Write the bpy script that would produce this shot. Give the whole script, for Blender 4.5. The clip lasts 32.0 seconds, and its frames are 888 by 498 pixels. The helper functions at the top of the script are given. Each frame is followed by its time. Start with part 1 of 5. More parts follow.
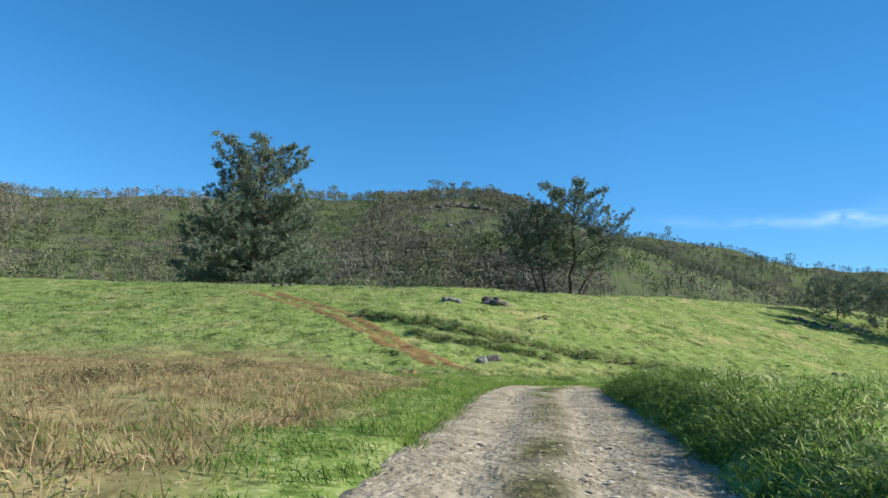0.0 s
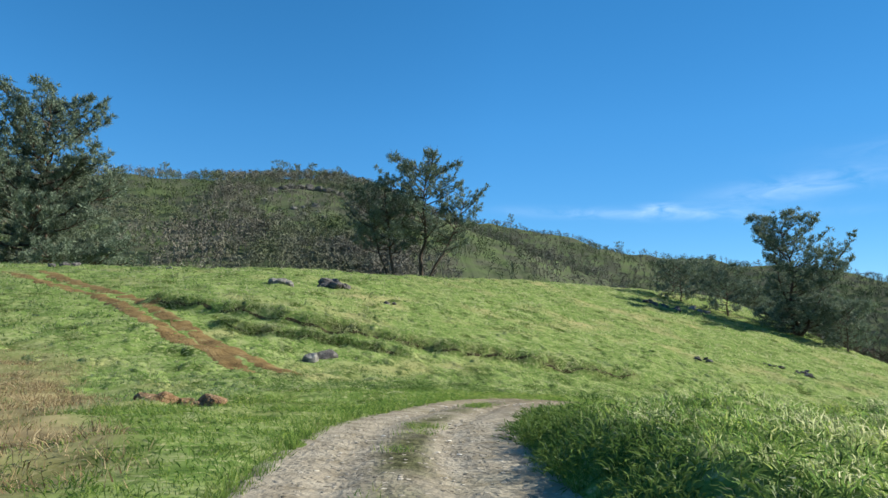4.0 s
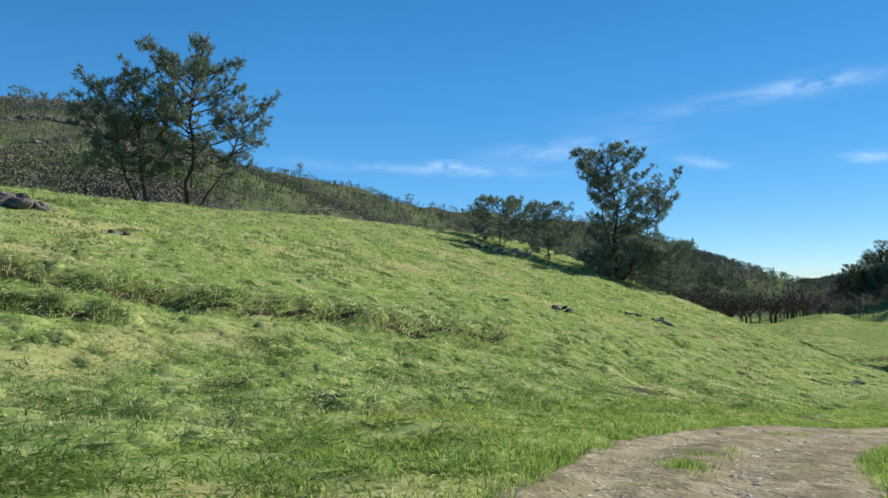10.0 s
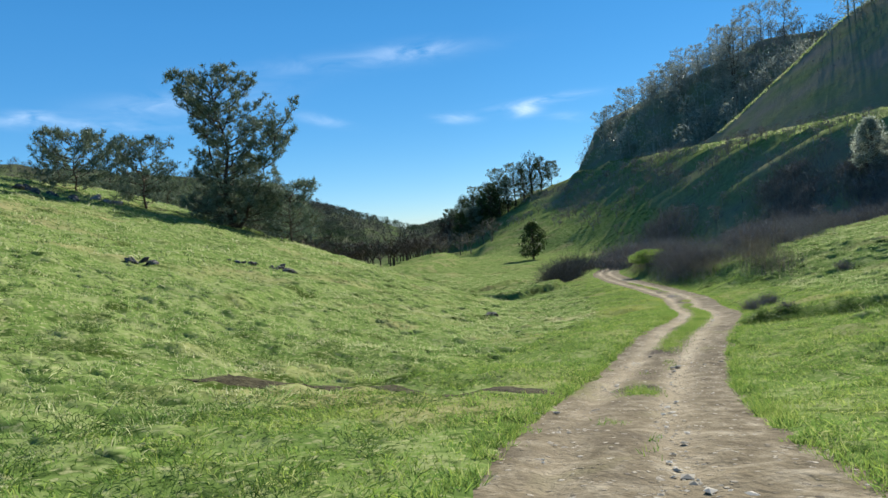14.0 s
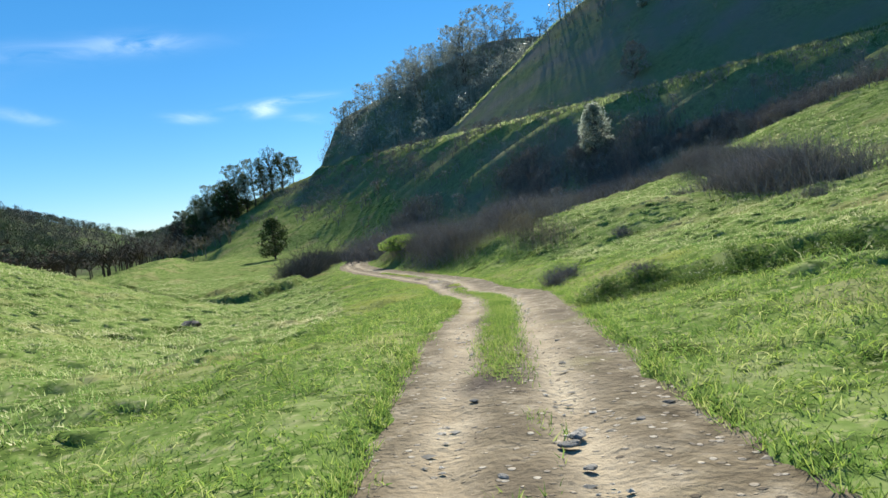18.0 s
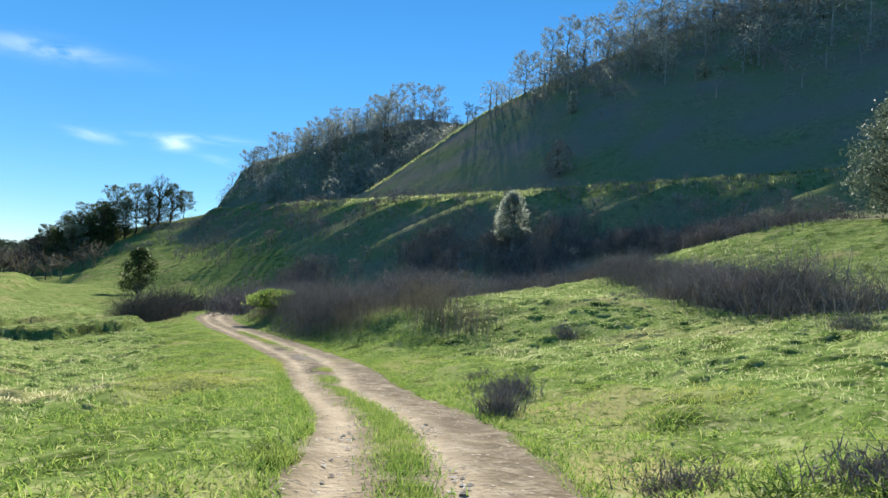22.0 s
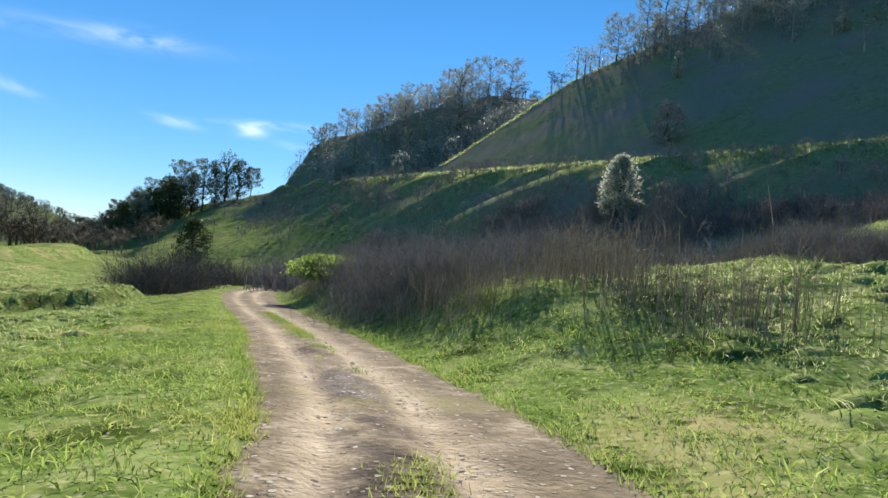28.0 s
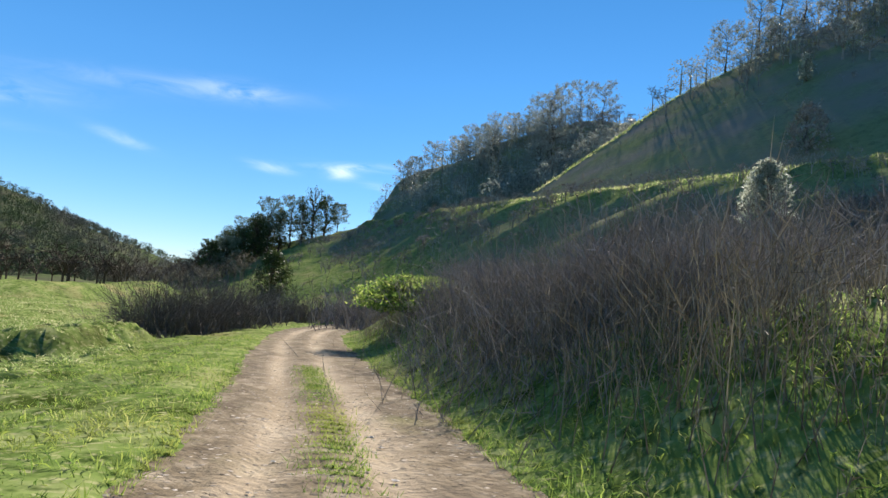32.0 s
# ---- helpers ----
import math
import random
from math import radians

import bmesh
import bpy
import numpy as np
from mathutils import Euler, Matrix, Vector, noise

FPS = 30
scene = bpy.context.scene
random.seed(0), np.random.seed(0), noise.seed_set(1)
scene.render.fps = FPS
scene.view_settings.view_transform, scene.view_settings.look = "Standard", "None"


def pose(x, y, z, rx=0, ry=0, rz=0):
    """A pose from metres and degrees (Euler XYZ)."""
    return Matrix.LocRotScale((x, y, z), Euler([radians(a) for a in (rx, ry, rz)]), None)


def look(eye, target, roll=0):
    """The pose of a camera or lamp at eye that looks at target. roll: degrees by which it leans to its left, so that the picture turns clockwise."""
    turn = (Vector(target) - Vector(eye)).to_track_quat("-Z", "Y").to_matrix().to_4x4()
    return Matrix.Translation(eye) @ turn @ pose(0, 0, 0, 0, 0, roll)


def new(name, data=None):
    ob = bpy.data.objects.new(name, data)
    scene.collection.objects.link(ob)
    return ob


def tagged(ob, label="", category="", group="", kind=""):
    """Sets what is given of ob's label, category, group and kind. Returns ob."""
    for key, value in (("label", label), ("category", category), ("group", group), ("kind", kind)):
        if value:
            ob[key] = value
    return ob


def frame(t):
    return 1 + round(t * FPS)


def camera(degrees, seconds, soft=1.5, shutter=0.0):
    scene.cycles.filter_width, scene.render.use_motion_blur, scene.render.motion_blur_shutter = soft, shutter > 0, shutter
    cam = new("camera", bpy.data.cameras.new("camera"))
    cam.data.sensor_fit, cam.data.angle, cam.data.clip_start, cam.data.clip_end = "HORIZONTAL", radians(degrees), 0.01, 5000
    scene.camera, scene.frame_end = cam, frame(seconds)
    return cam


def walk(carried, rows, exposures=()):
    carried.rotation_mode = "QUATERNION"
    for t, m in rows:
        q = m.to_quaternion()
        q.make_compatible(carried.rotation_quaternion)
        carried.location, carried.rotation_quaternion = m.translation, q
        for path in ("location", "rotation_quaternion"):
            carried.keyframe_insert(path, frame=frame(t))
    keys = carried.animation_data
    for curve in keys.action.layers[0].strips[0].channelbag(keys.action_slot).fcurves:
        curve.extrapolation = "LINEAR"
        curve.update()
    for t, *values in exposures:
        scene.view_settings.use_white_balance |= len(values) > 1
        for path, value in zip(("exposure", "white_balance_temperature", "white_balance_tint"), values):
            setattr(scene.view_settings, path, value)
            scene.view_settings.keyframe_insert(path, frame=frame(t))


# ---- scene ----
cam = camera(66.2, 32.0)
PATH = [
    (0.0, pose(1.137, -4.393, 0.133, 98.34, -2.18, 7.80)),
    (0.5, pose(1.085, -2.942, 0.209, 98.62, -1.65, 5.73)),
    (1.0, pose(1.027, -1.494, 0.281, 98.77, -1.32, 3.43)),
    (1.5, pose(1.002, -0.036, 0.345, 98.80, -1.26, 1.11)),
    (2.0, pose(1.001, 1.435, 0.411, 98.82, -1.29, -1.00)),
    (2.5, pose(1.014, 2.925, 0.478, 98.79, -1.33, -2.67)),
    (3.0, pose(1.077, 4.449, 0.532, 98.55, -1.18, -4.07)),
    (3.5, pose(1.142, 6.003, 0.565, 98.13, -0.99, -4.97)),
    (5.5, pose(1.133, 12.688, 0.593, 95.92, -0.46, -4.35)),
    (6.0, pose(1.103, 14.486, 0.618, 95.74, -0.54, -4.29)),
    (6.5, pose(1.098, 16.300, 0.625, 95.58, -0.65, -4.70)),
    (7.0, pose(1.198, 18.141, 0.613, 95.33, -0.80, -5.69)),
    (7.5, pose(1.337, 19.974, 0.571, 94.98, -0.89, -7.22)),
    (8.0, pose(1.568, 21.782, 0.501, 94.57, -0.85, -9.31)),
    (8.5, pose(1.963, 23.553, 0.436, 94.16, -0.56, -11.90)),
    (9.0, pose(2.490, 25.298, 0.373, 93.82, -0.27, -14.99)),
    (9.5, pose(3.107, 26.987, 0.312, 93.66, 0.04, -18.56)),
    (10.0, pose(3.821, 28.630, 0.269, 93.70, 0.42, -22.47)),
    (10.5, pose(4.625, 30.198, 0.231, 93.53, 0.84, -26.81)),
    (11.0, pose(5.576, 31.646, 0.185, 92.90, 1.49, -31.37)),
    (11.5, pose(6.651, 33.010, 0.079, 91.73, 2.05, -35.79)),
    (12.0, pose(7.845, 34.276, -0.101, 90.34, 2.56, -39.89)),
    (12.5, pose(9.132, 35.527, -0.287, 89.27, 3.05, -43.48)),
    (13.0, pose(10.464, 36.772, -0.478, 88.82, 3.50, -46.71)),
    (13.5, pose(11.852, 37.930, -0.684, 88.74, 4.06, -49.79)),
    (14.0, pose(13.314, 38.973, -0.891, 88.75, 4.58, -53.01)),
    (14.5, pose(14.824, 39.899, -1.111, 88.58, 5.09, -56.47)),
    (15.0, pose(16.379, 40.723, -1.340, 88.14, 5.37, -60.01)),
    (15.5, pose(17.968, 41.507, -1.566, 87.63, 5.56, -63.41)),
    (17.5, pose(24.958, 44.403, -2.711, 86.84, 6.97, -72.70)),
    (18.0, pose(26.514, 44.918, -2.966, 86.80, 6.73, -74.20)),
    (18.5, pose(28.055, 45.389, -3.199, 87.00, 5.73, -75.56)),
    (19.0, pose(29.582, 45.820, -3.383, 87.49, 3.84, -76.83)),
    (19.5, pose(31.083, 46.227, -3.517, 88.31, 1.55, -78.05)),
    (20.0, pose(32.571, 46.614, -3.627, 89.25, -0.78, -79.28)),
    (20.5, pose(34.131, 46.986, -3.703, 90.34, -2.73, -80.53)),
    (21.0, pose(35.751, 47.347, -3.761, 91.47, -3.85, -81.59)),
    (21.5, pose(37.414, 47.672, -3.786, 92.54, -4.11, -82.46)),
    (22.0, pose(39.060, 47.978, -3.831, 93.11, -3.70, -82.96)),
    (22.5, pose(40.676, 48.336, -3.905, 93.01, -3.30, -83.02)),
    (23.0, pose(42.251, 48.660, -4.022, 92.30, -3.29, -82.84)),
    (23.5, pose(43.849, 49.048, -4.140, 91.43, -3.71, -82.52)),
    (24.0, pose(45.471, 49.445, -4.302, 90.83, -4.25, -82.13)),
    (24.5, pose(47.180, 49.869, -4.466, 90.78, -4.47, -81.81)),
    (25.0, pose(48.931, 50.327, -4.603, 91.05, -4.45, -81.35)),
    (25.5, pose(50.727, 50.764, -4.714, 91.56, -4.31, -80.80)),
    (27.5, pose(57.678, 53.801, -5.410, 91.80, -5.50, -78.01)),
    (28.0, pose(59.612, 54.457, -5.543, 91.72, -5.27, -77.40)),
    (28.5, pose(61.585, 55.084, -5.655, 91.96, -4.55, -76.90)),
    (29.0, pose(63.574, 55.725, -5.713, 92.44, -3.86, -76.36)),
    (29.5, pose(65.513, 56.407, -5.793, 92.89, -3.43, -75.68)),
    (30.0, pose(67.359, 57.087, -5.908, 93.05, -3.51, -74.76)),
    (30.5, pose(69.125, 57.824, -6.024, 93.09, -3.99, -73.74)),
    (31.0, pose(70.844, 58.636, -6.121, 93.23, -4.56, -72.59)),
    (31.5, pose(72.558, 59.475, -6.187, 93.60, -4.80, -71.36)),
    (32.0, pose(74.272, 60.317, -6.242, 94.17, -4.63, -70.09)),
]
walk(cam, PATH, [(t, s, 6120 + 25 * max(0, t - 16), 10 + 0.6 * max(0, t - 16)) for t, s in ((0, 1.0), (6, 0.9), (9, 0.85), (11, 0.74), (12, 0.70), (13, 0.72), (16, 0.9), (19, 1.02), (22, 1.12), (25, 1.1), (28, 1.1), (32, 1.1))])

# ---- sky and sun ----
SUN_AZ, SUN_EL = 84.0, 30.0  # degrees from +y towards +x, and above the horizon
world = bpy.data.worlds.new("world")
scene.world = world
world.use_nodes = True
wn, wl = world.node_tree.nodes, world.node_tree.links
sky = wn.new("ShaderNodeTexSky")
sky.sky_type, sky.sun_disc = "NISHITA", False
sky.sun_elevation, sky.sun_rotation = radians(SUN_EL), radians(SUN_AZ)
sky.altitude, sky.air_density, sky.dust_density, sky.ozone_density = 300, 0.78, 0.0, 4.0
wn["Background"].inputs["Strength"].default_value = 0.097
rich = wn.new("ShaderNodeHueSaturation")
rich.inputs["Saturation"].default_value, rich.inputs["Hue"].default_value = 1.22, 0.49
wl.new(sky.outputs[0], rich.inputs["Color"])
co_w = wn.new("ShaderNodeTexCoord")
sep = wn.new("ShaderNodeSeparateXYZ")
wl.new(co_w.outputs["Generated"], sep.inputs[0])


def w_math(kind, a, b):
    m = wn.new("ShaderNodeMath")
    m.operation = kind
    for k, v in enumerate((a, b)):
        if isinstance(v, (int, float)):
            m.inputs[k].default_value = v
        else:
            wl.new(v, m.inputs[k])
    return m.outputs[0]


# thin cirrus: soft streaks at their bearings, torn by noise
bearing = w_math("ARCTAN2", sep.outputs["X"], sep.outputs["Y"])
rise_by = w_math("ARCSINE", sep.outputs["Z"], 0.0)
stretch_w = wn.new("ShaderNodeMapping")
stretch_w.inputs["Scale"].default_value = (1, 1, 4.0)
wl.new(co_w.outputs["Generated"], stretch_w.inputs["Vector"])
wisp = wn.new("ShaderNodeTexNoise")
wisp.inputs["Scale"].default_value, wisp.inputs["Detail"].default_value, wisp.inputs["Roughness"].default_value, wisp.inputs["Distortion"].default_value = 13.0, 7.0, 0.6, 0.8
wl.new(stretch_w.outputs[0], wisp.inputs["Vector"])
thin = wn.new("ShaderNodeMapRange")
thin.inputs["From Min"].default_value, thin.inputs["From Max"].default_value = 0.34, 0.66
wl.new(wisp.outputs["Fac"], thin.inputs["Value"])
amount = 0.0
# bearing, height, half length, half height (degrees), slope, strength
for c_az, c_el, c_long, c_high, c_tilt, c_much in (
        (60.6, 9.6, 1.1, 0.40, 0.04, 0.75), (61.8, 10.2, 3.6, 0.35, 0.05, 0.5), (54.9, 9.5, 1.4, 0.34, -0.10, 0.6), (43.6, 10.1, 2.0, 0.4, -0.22, 0.26), (51.6, 15.2, 3.0, 0.6, 0.02, 0.26), (47.0, 14.6, 9.0, 0.7, 0.05, 0.16),
        (22.7, 10.7, 1.2, 0.4, -0.03, 0.5), (22.0, 10.3, 10.0, 0.42, -0.04, 0.26), (33.0, 11.8, 6.0, 0.9, 0.10, 0.26), (64.0, 8.8, 1.4, 0.35, -0.1, 0.2)):
    da = w_math("SUBTRACT", bearing, radians(c_az))
    de = w_math("SUBTRACT", w_math("SUBTRACT", rise_by, radians(c_el)), w_math("MULTIPLY", da, c_tilt))
    far2 = w_math("ADD", w_math("POWER", w_math("ABSOLUTE", w_math("DIVIDE", da, radians(c_long)), 0.0), 2.0), w_math("POWER", w_math("ABSOLUTE", w_math("DIVIDE", de, radians(c_high)), 0.0), 2.0))
    one = w_math("MULTIPLY", w_math("EXPONENT", w_math("MULTIPLY", far2, -1.0), 0.0), 0.72 * c_much)
    amount = one if isinstance(amount, float) else w_math("ADD", amount, one)
amount = w_math("MINIMUM", w_math("MULTIPLY", amount, thin.outputs[0]), 0.9)
# the haze near the horizon and under the sun is dimmer than the plain model
facing = w_math("ADD", w_math("MULTIPLY", sep.outputs["X"], 0.995), w_math("MULTIPLY", sep.outputs["Y"], 0.105))
dim = wn.new("ShaderNodeMapRange")
dim.inputs["From Min"].default_value, dim.inputs["From Max"].default_value, dim.inputs["To Min"].default_value, dim.inputs["To Max"].default_value = 0.25, 0.85, 1.0, 0.70
wl.new(facing, dim.inputs["Value"])
dim_low = wn.new("ShaderNodeMapRange")
dim_low.inputs["From Min"].default_value, dim_low.inputs["From Max"].default_value, dim_low.inputs["To Min"].default_value, dim_low.inputs["To Max"].default_value = 0.0, 0.3, 0.78, 1.0
wl.new(sep.outputs["Z"], dim_low.inputs["Value"])
dimmed = wn.new("ShaderNodeVectorMath")
dimmed.operation = "SCALE"
wl.new(rich.outputs[0], dimmed.inputs[0])
wl.new(w_math("MULTIPLY", dim.outputs[0], dim_low.outputs[0]), dimmed.inputs["Scale"])
cloudy = wn.new("ShaderNodeMix")
cloudy.data_type = "RGBA"
wl.new(amount, cloudy.inputs["Factor"])
wl.new(dimmed.outputs[0], cloudy.inputs[6])
cloudy.inputs[7].default_value = (7.5, 8.2, 9.0, 1)
wl.new(cloudy.outputs[2], wn["Background"].inputs["Color"])
sun = new("sun", bpy.data.lights.new("sun", "SUN"))
sun.data.energy, sun.data.angle, sun.data.color = 5.0, radians(0.5), (1.0, 0.93, 0.80)
sun_way = Vector((math.sin(radians(SUN_AZ)) * math.cos(radians(SUN_EL)), math.cos(radians(SUN_AZ)) * math.cos(radians(SUN_EL)), math.sin(radians(SUN_EL))))
sun.matrix_world = look(sun_way * 300, (0, 0, 0))


# ---- materials ----
def material(name, stops, scale=1.0, detail=6.0, rough=0.85, bump=0.3, bump_scale=None, per_island=0.0, through_light=0.0, patches=None, stretch=(1, 1, 1), spec=0.08, marks=None, pebbles=0.0, wet=""):
    """A surface of noise between colour stops, with larger patches, relief, and light that shines through leaves."""
    m = bpy.data.materials.new(name)
    m.use_nodes = True
    n, l = m.node_tree.nodes, m.node_tree.links
    b = n["Principled BSDF"]
    b.inputs["Roughness"].default_value = rough
    b.inputs["Specular IOR Level"].default_value = spec
    co = n.new("ShaderNodeNewGeometry")
    mp = n.new("ShaderNodeMapping")
    mp.inputs["Scale"].default_value = stretch
    l.new(co.outputs["Position"], mp.inputs["Vector"])
    tx = n.new("ShaderNodeTexNoise")
    tx.inputs["Scale"].default_value, tx.inputs["Detail"].default_value, tx.inputs["Roughness"].default_value = scale, detail, 0.62
    l.new(mp.outputs[0], tx.inputs["Vector"])
    fac = tx.outputs["Fac"]
    if per_island:
        mixer = n.new("ShaderNodeMix")
        mixer.inputs["Factor"].default_value = per_island
        l.new(fac, mixer.inputs["A"])
        l.new(co.outputs["Random Per Island"], mixer.inputs["B"])
        fac = mixer.outputs["Result"]
    ramp = n.new("ShaderNodeValToRGB")
    el = ramp.color_ramp.elements
    while len(el) < len(stops):
        el.new(0.5)
    for e, (p, c) in zip(el, stops):
        e.position, e.color = p, (*c, 1)
    l.new(fac, ramp.inputs["Fac"])
    col = ramp.outputs["Color"]
    for colour, size, low, high in patches or ():
        t2 = n.new("ShaderNodeTexNoise")
        t2.inputs["Scale"].default_value, t2.inputs["Detail"].default_value = size, 4.0
        l.new(mp.outputs[0], t2.inputs["Vector"])
        mr = n.new("ShaderNodeMapRange")
        mr.inputs["From Min"].default_value, mr.inputs["From Max"].default_value = low, high
        l.new(t2.outputs["Fac"], mr.inputs["Value"])
        mx = n.new("ShaderNodeMix")
        mx.data_type = "RGBA"
        l.new(mr.outputs[0], mx.inputs["Factor"])
        l.new(col, mx.inputs[6])
        mx.inputs[7].default_value = (*colour, 1)
        col = mx.outputs[2]
    for which, stops2, size in marks or ():
        at = n.new("ShaderNodeAttribute")
        at.attribute_name = which
        t4 = n.new("ShaderNodeTexNoise")
        t4.inputs["Scale"].default_value, t4.inputs["Detail"].default_value = size, 7.0
        l.new(mp.outputs[0], t4.inputs["Vector"])
        r2 = n.new("ShaderNodeValToRGB")
        for e, (p, c) in zip(r2.color_ramp.elements, stops2):
            e.position, e.color = p, (*c, 1)
        l.new(t4.outputs["Fac"], r2.inputs["Fac"])
        mx = n.new("ShaderNodeMix")
        mx.data_type = "RGBA"
        l.new(at.outputs["Fac"], mx.inputs["Factor"])
        l.new(col, mx.inputs[6])
        l.new(r2.outputs["Color"], mx.inputs[7])
        col = mx.outputs[2]
    if pebbles:
        vo = n.new("ShaderNodeTexVoronoi")
        vo.inputs["Scale"].default_value = pebbles
        l.new(mp.outputs[0], vo.inputs["Vector"])
        parts = n.new("ShaderNodeSeparateColor")
        l.new(vo.outputs["Color"], parts.inputs[0])
        some, body, both = n.new("ShaderNodeMapRange"), n.new("ShaderNodeMapRange"), n.new("ShaderNodeMath")
        some.inputs["From Min"].default_value, some.inputs["From Max"].default_value = 0.78, 0.84
        body.inputs["From Min"].default_value, body.inputs["From Max"].default_value = 0.46, 0.34
        both.operation = "MULTIPLY"
        l.new(parts.outputs[0], some.inputs["Value"])
        l.new(vo.outputs["Distance"], body.inputs["Value"])
        l.new(some.outputs[0], both.inputs[0])
        l.new(body.outputs[0], both.inputs[1])
        shades = n.new("ShaderNodeValToRGB")
        shades.color_ramp.elements[0].color, shades.color_ramp.elements[1].color = (0.11, 0.09, 0.065, 1), (0.46, 0.41, 0.32, 1)
        l.new(parts.outputs[1], shades.inputs["Fac"])
        mx = n.new("ShaderNodeMix")
        mx.data_type = "RGBA"
        l.new(both.outputs[0], mx.inputs["Factor"])
        l.new(col, mx.inputs[6])
        l.new(shades.outputs["Color"], mx.inputs[7])
        col = mx.outputs[2]
    l.new(col, b.inputs["Base Color"])
    if wet:
        damp, shine = n.new("ShaderNodeAttribute"), n.new("ShaderNodeMapRange")
        damp.attribute_name = wet
        shine.inputs["From Min"].default_value, shine.inputs["From Max"].default_value, shine.inputs["To Min"].default_value, shine.inputs["To Max"].default_value = 0.5, 1.0, rough, 0.7
        l.new(damp.outputs["Fac"], shine.inputs["Value"])
        l.new(shine.outputs[0], b.inputs["Roughness"])
        gloss = n.new("ShaderNodeMapRange")
        gloss.inputs["From Min"].default_value, gloss.inputs["From Max"].default_value, gloss.inputs["To Min"].default_value, gloss.inputs["To Max"].default_value = 0.5, 1.0, spec, 0.06
        l.new(damp.outputs["Fac"], gloss.inputs["Value"])
        l.new(gloss.outputs[0], b.inputs["Specular IOR Level"])
    if bump:
        t3 = n.new("ShaderNodeTexNoise")
        t3.inputs["Scale"].default_value, t3.inputs["Detail"].default_value = bump_scale or scale * 3, 8.0
        l.new(mp.outputs[0], t3.inputs["Vector"])
        bp = n.new("ShaderNodeBump")
        bp.inputs["Strength"].default_value, bp.inputs["Distance"].default_value = bump, 0.1
        l.new(t3.outputs["Fac"], bp.inputs["Height"])
        if pebbles:
            total = n.new("ShaderNodeMath")
            total.operation = "ADD"
            l.new(t3.outputs["Fac"], total.inputs[0])
            l.new(both.outputs[0], total.inputs[1])
            l.new(total.outputs[0], bp.inputs["Height"])
        l.new(bp.outputs[0], b.inputs["Normal"])
    if through_light:
        tr = n.new("ShaderNodeBsdfTranslucent")
        l.new(col, tr.inputs["Color"])
        mx = n.new("ShaderNodeMixShader")
        mx.inputs[0].default_value = through_light
        l.new(b.outputs[0], mx.inputs[1])
        l.new(tr.outputs[0], mx.inputs[2])
        l.new(mx.outputs[0], n["Material Output"].inputs["Surface"])
    return m


GREEN, LIME, STRAW = (0.075, 0.145, 0.03), (0.16, 0.25, 0.055), (0.36, 0.38, 0.16)
grass_ground = material("grass_ground", [(0.3, (0.075, 0.125, 0.028)), (0.5, (0.15, 0.212, 0.055)), (0.7, (0.265, 0.295, 0.12))], 0.9, bump=0.8, bump_scale=1.6, spec=0.0,
                        patches=[((0.30, 0.27, 0.12), 0.16, 0.54, 0.72), ((0.05, 0.075, 0.015), 0.5, 0.56, 0.68), ((0.05, 0.08, 0.02), 2.6, 0.54, 0.68), ((0.30, 0.31, 0.14), 6.5, 0.54, 0.68)],
                        # the last mark puts the shade of cut banks into the colour
                        marks=[("dry", [(0.35, (0.13, 0.095, 0.05)), (0.7, (0.33, 0.26, 0.14))], 0.8), ("scrub", [(0.40, (0.215, 0.19, 0.155)), (0.64, (0.18, 0.20, 0.11))], 0.06), ("wooded", [(0.40, (0.08, 0.082, 0.058)), (0.64, (0.085, 0.112, 0.048))], 0.05), ("bank_shade", [(0.35, (0.03, 0.027, 0.015)), (0.7, (0.085, 0.075, 0.03))], 1.5)])
grass_blade = material("grass_blade", [(0.25, GREEN), (0.5, LIME), (0.64, (0.24, 0.32, 0.06)), (0.78, STRAW)], 0.45, bump=0, per_island=0.5, through_light=0.70, rough=0.6,
                       patches=[((0.33, 0.33, 0.09), 0.13, 0.57, 0.78)])
hill_blade = material("hill_blade", [(0.28, (0.085, 0.16, 0.038)), (0.45, (0.165, 0.25, 0.07)), (0.58, (0.29, 0.335, 0.145)), (0.78, (0.48, 0.47, 0.29))], 0.35, bump=0, per_island=0.45, through_light=0.82, rough=0.6,
                      patches=[((0.46, 0.44, 0.27), 0.22, 0.56, 0.74)])
dry_blade = material("dry_blade", [(0.3, (0.17, 0.12, 0.06)), (0.55, (0.33, 0.25, 0.13)), (0.8, (0.42, 0.35, 0.20))], 0.5, bump=0, per_island=0.6, through_light=0.35)
dirt = material("dirt", [(0.3, (0.10, 0.08, 0.05)), (0.5, (0.19, 0.155, 0.10)), (0.72, (0.36, 0.31, 0.22))], 2.2, detail=12, bump=0.6, bump_scale=9, rough=0.9, spec=0.02, pebbles=11.0,
                patches=[((0.13, 0.105, 0.07), 0.6, 0.5, 0.7), ((0.20, 0.185, 0.085), 0.35, 0.58, 0.72)],
                marks=[("rut", [(0.3, (0.31, 0.25, 0.16)), (0.75, (0.48, 0.405, 0.28))], 0.9), ("mud", [(0.35, (0.035, 0.028, 0.022)), (0.7, (0.13, 0.105, 0.085))], 2.5), ("grey", [(0.3, (0.19, 0.16, 0.11)), (0.7, (0.38, 0.335, 0.25))], 2.6), ("mid", [(0.35, (0.045, 0.045, 0.022)), (0.7, (0.15, 0.15, 0.07))], 3.5)], wet="wet")
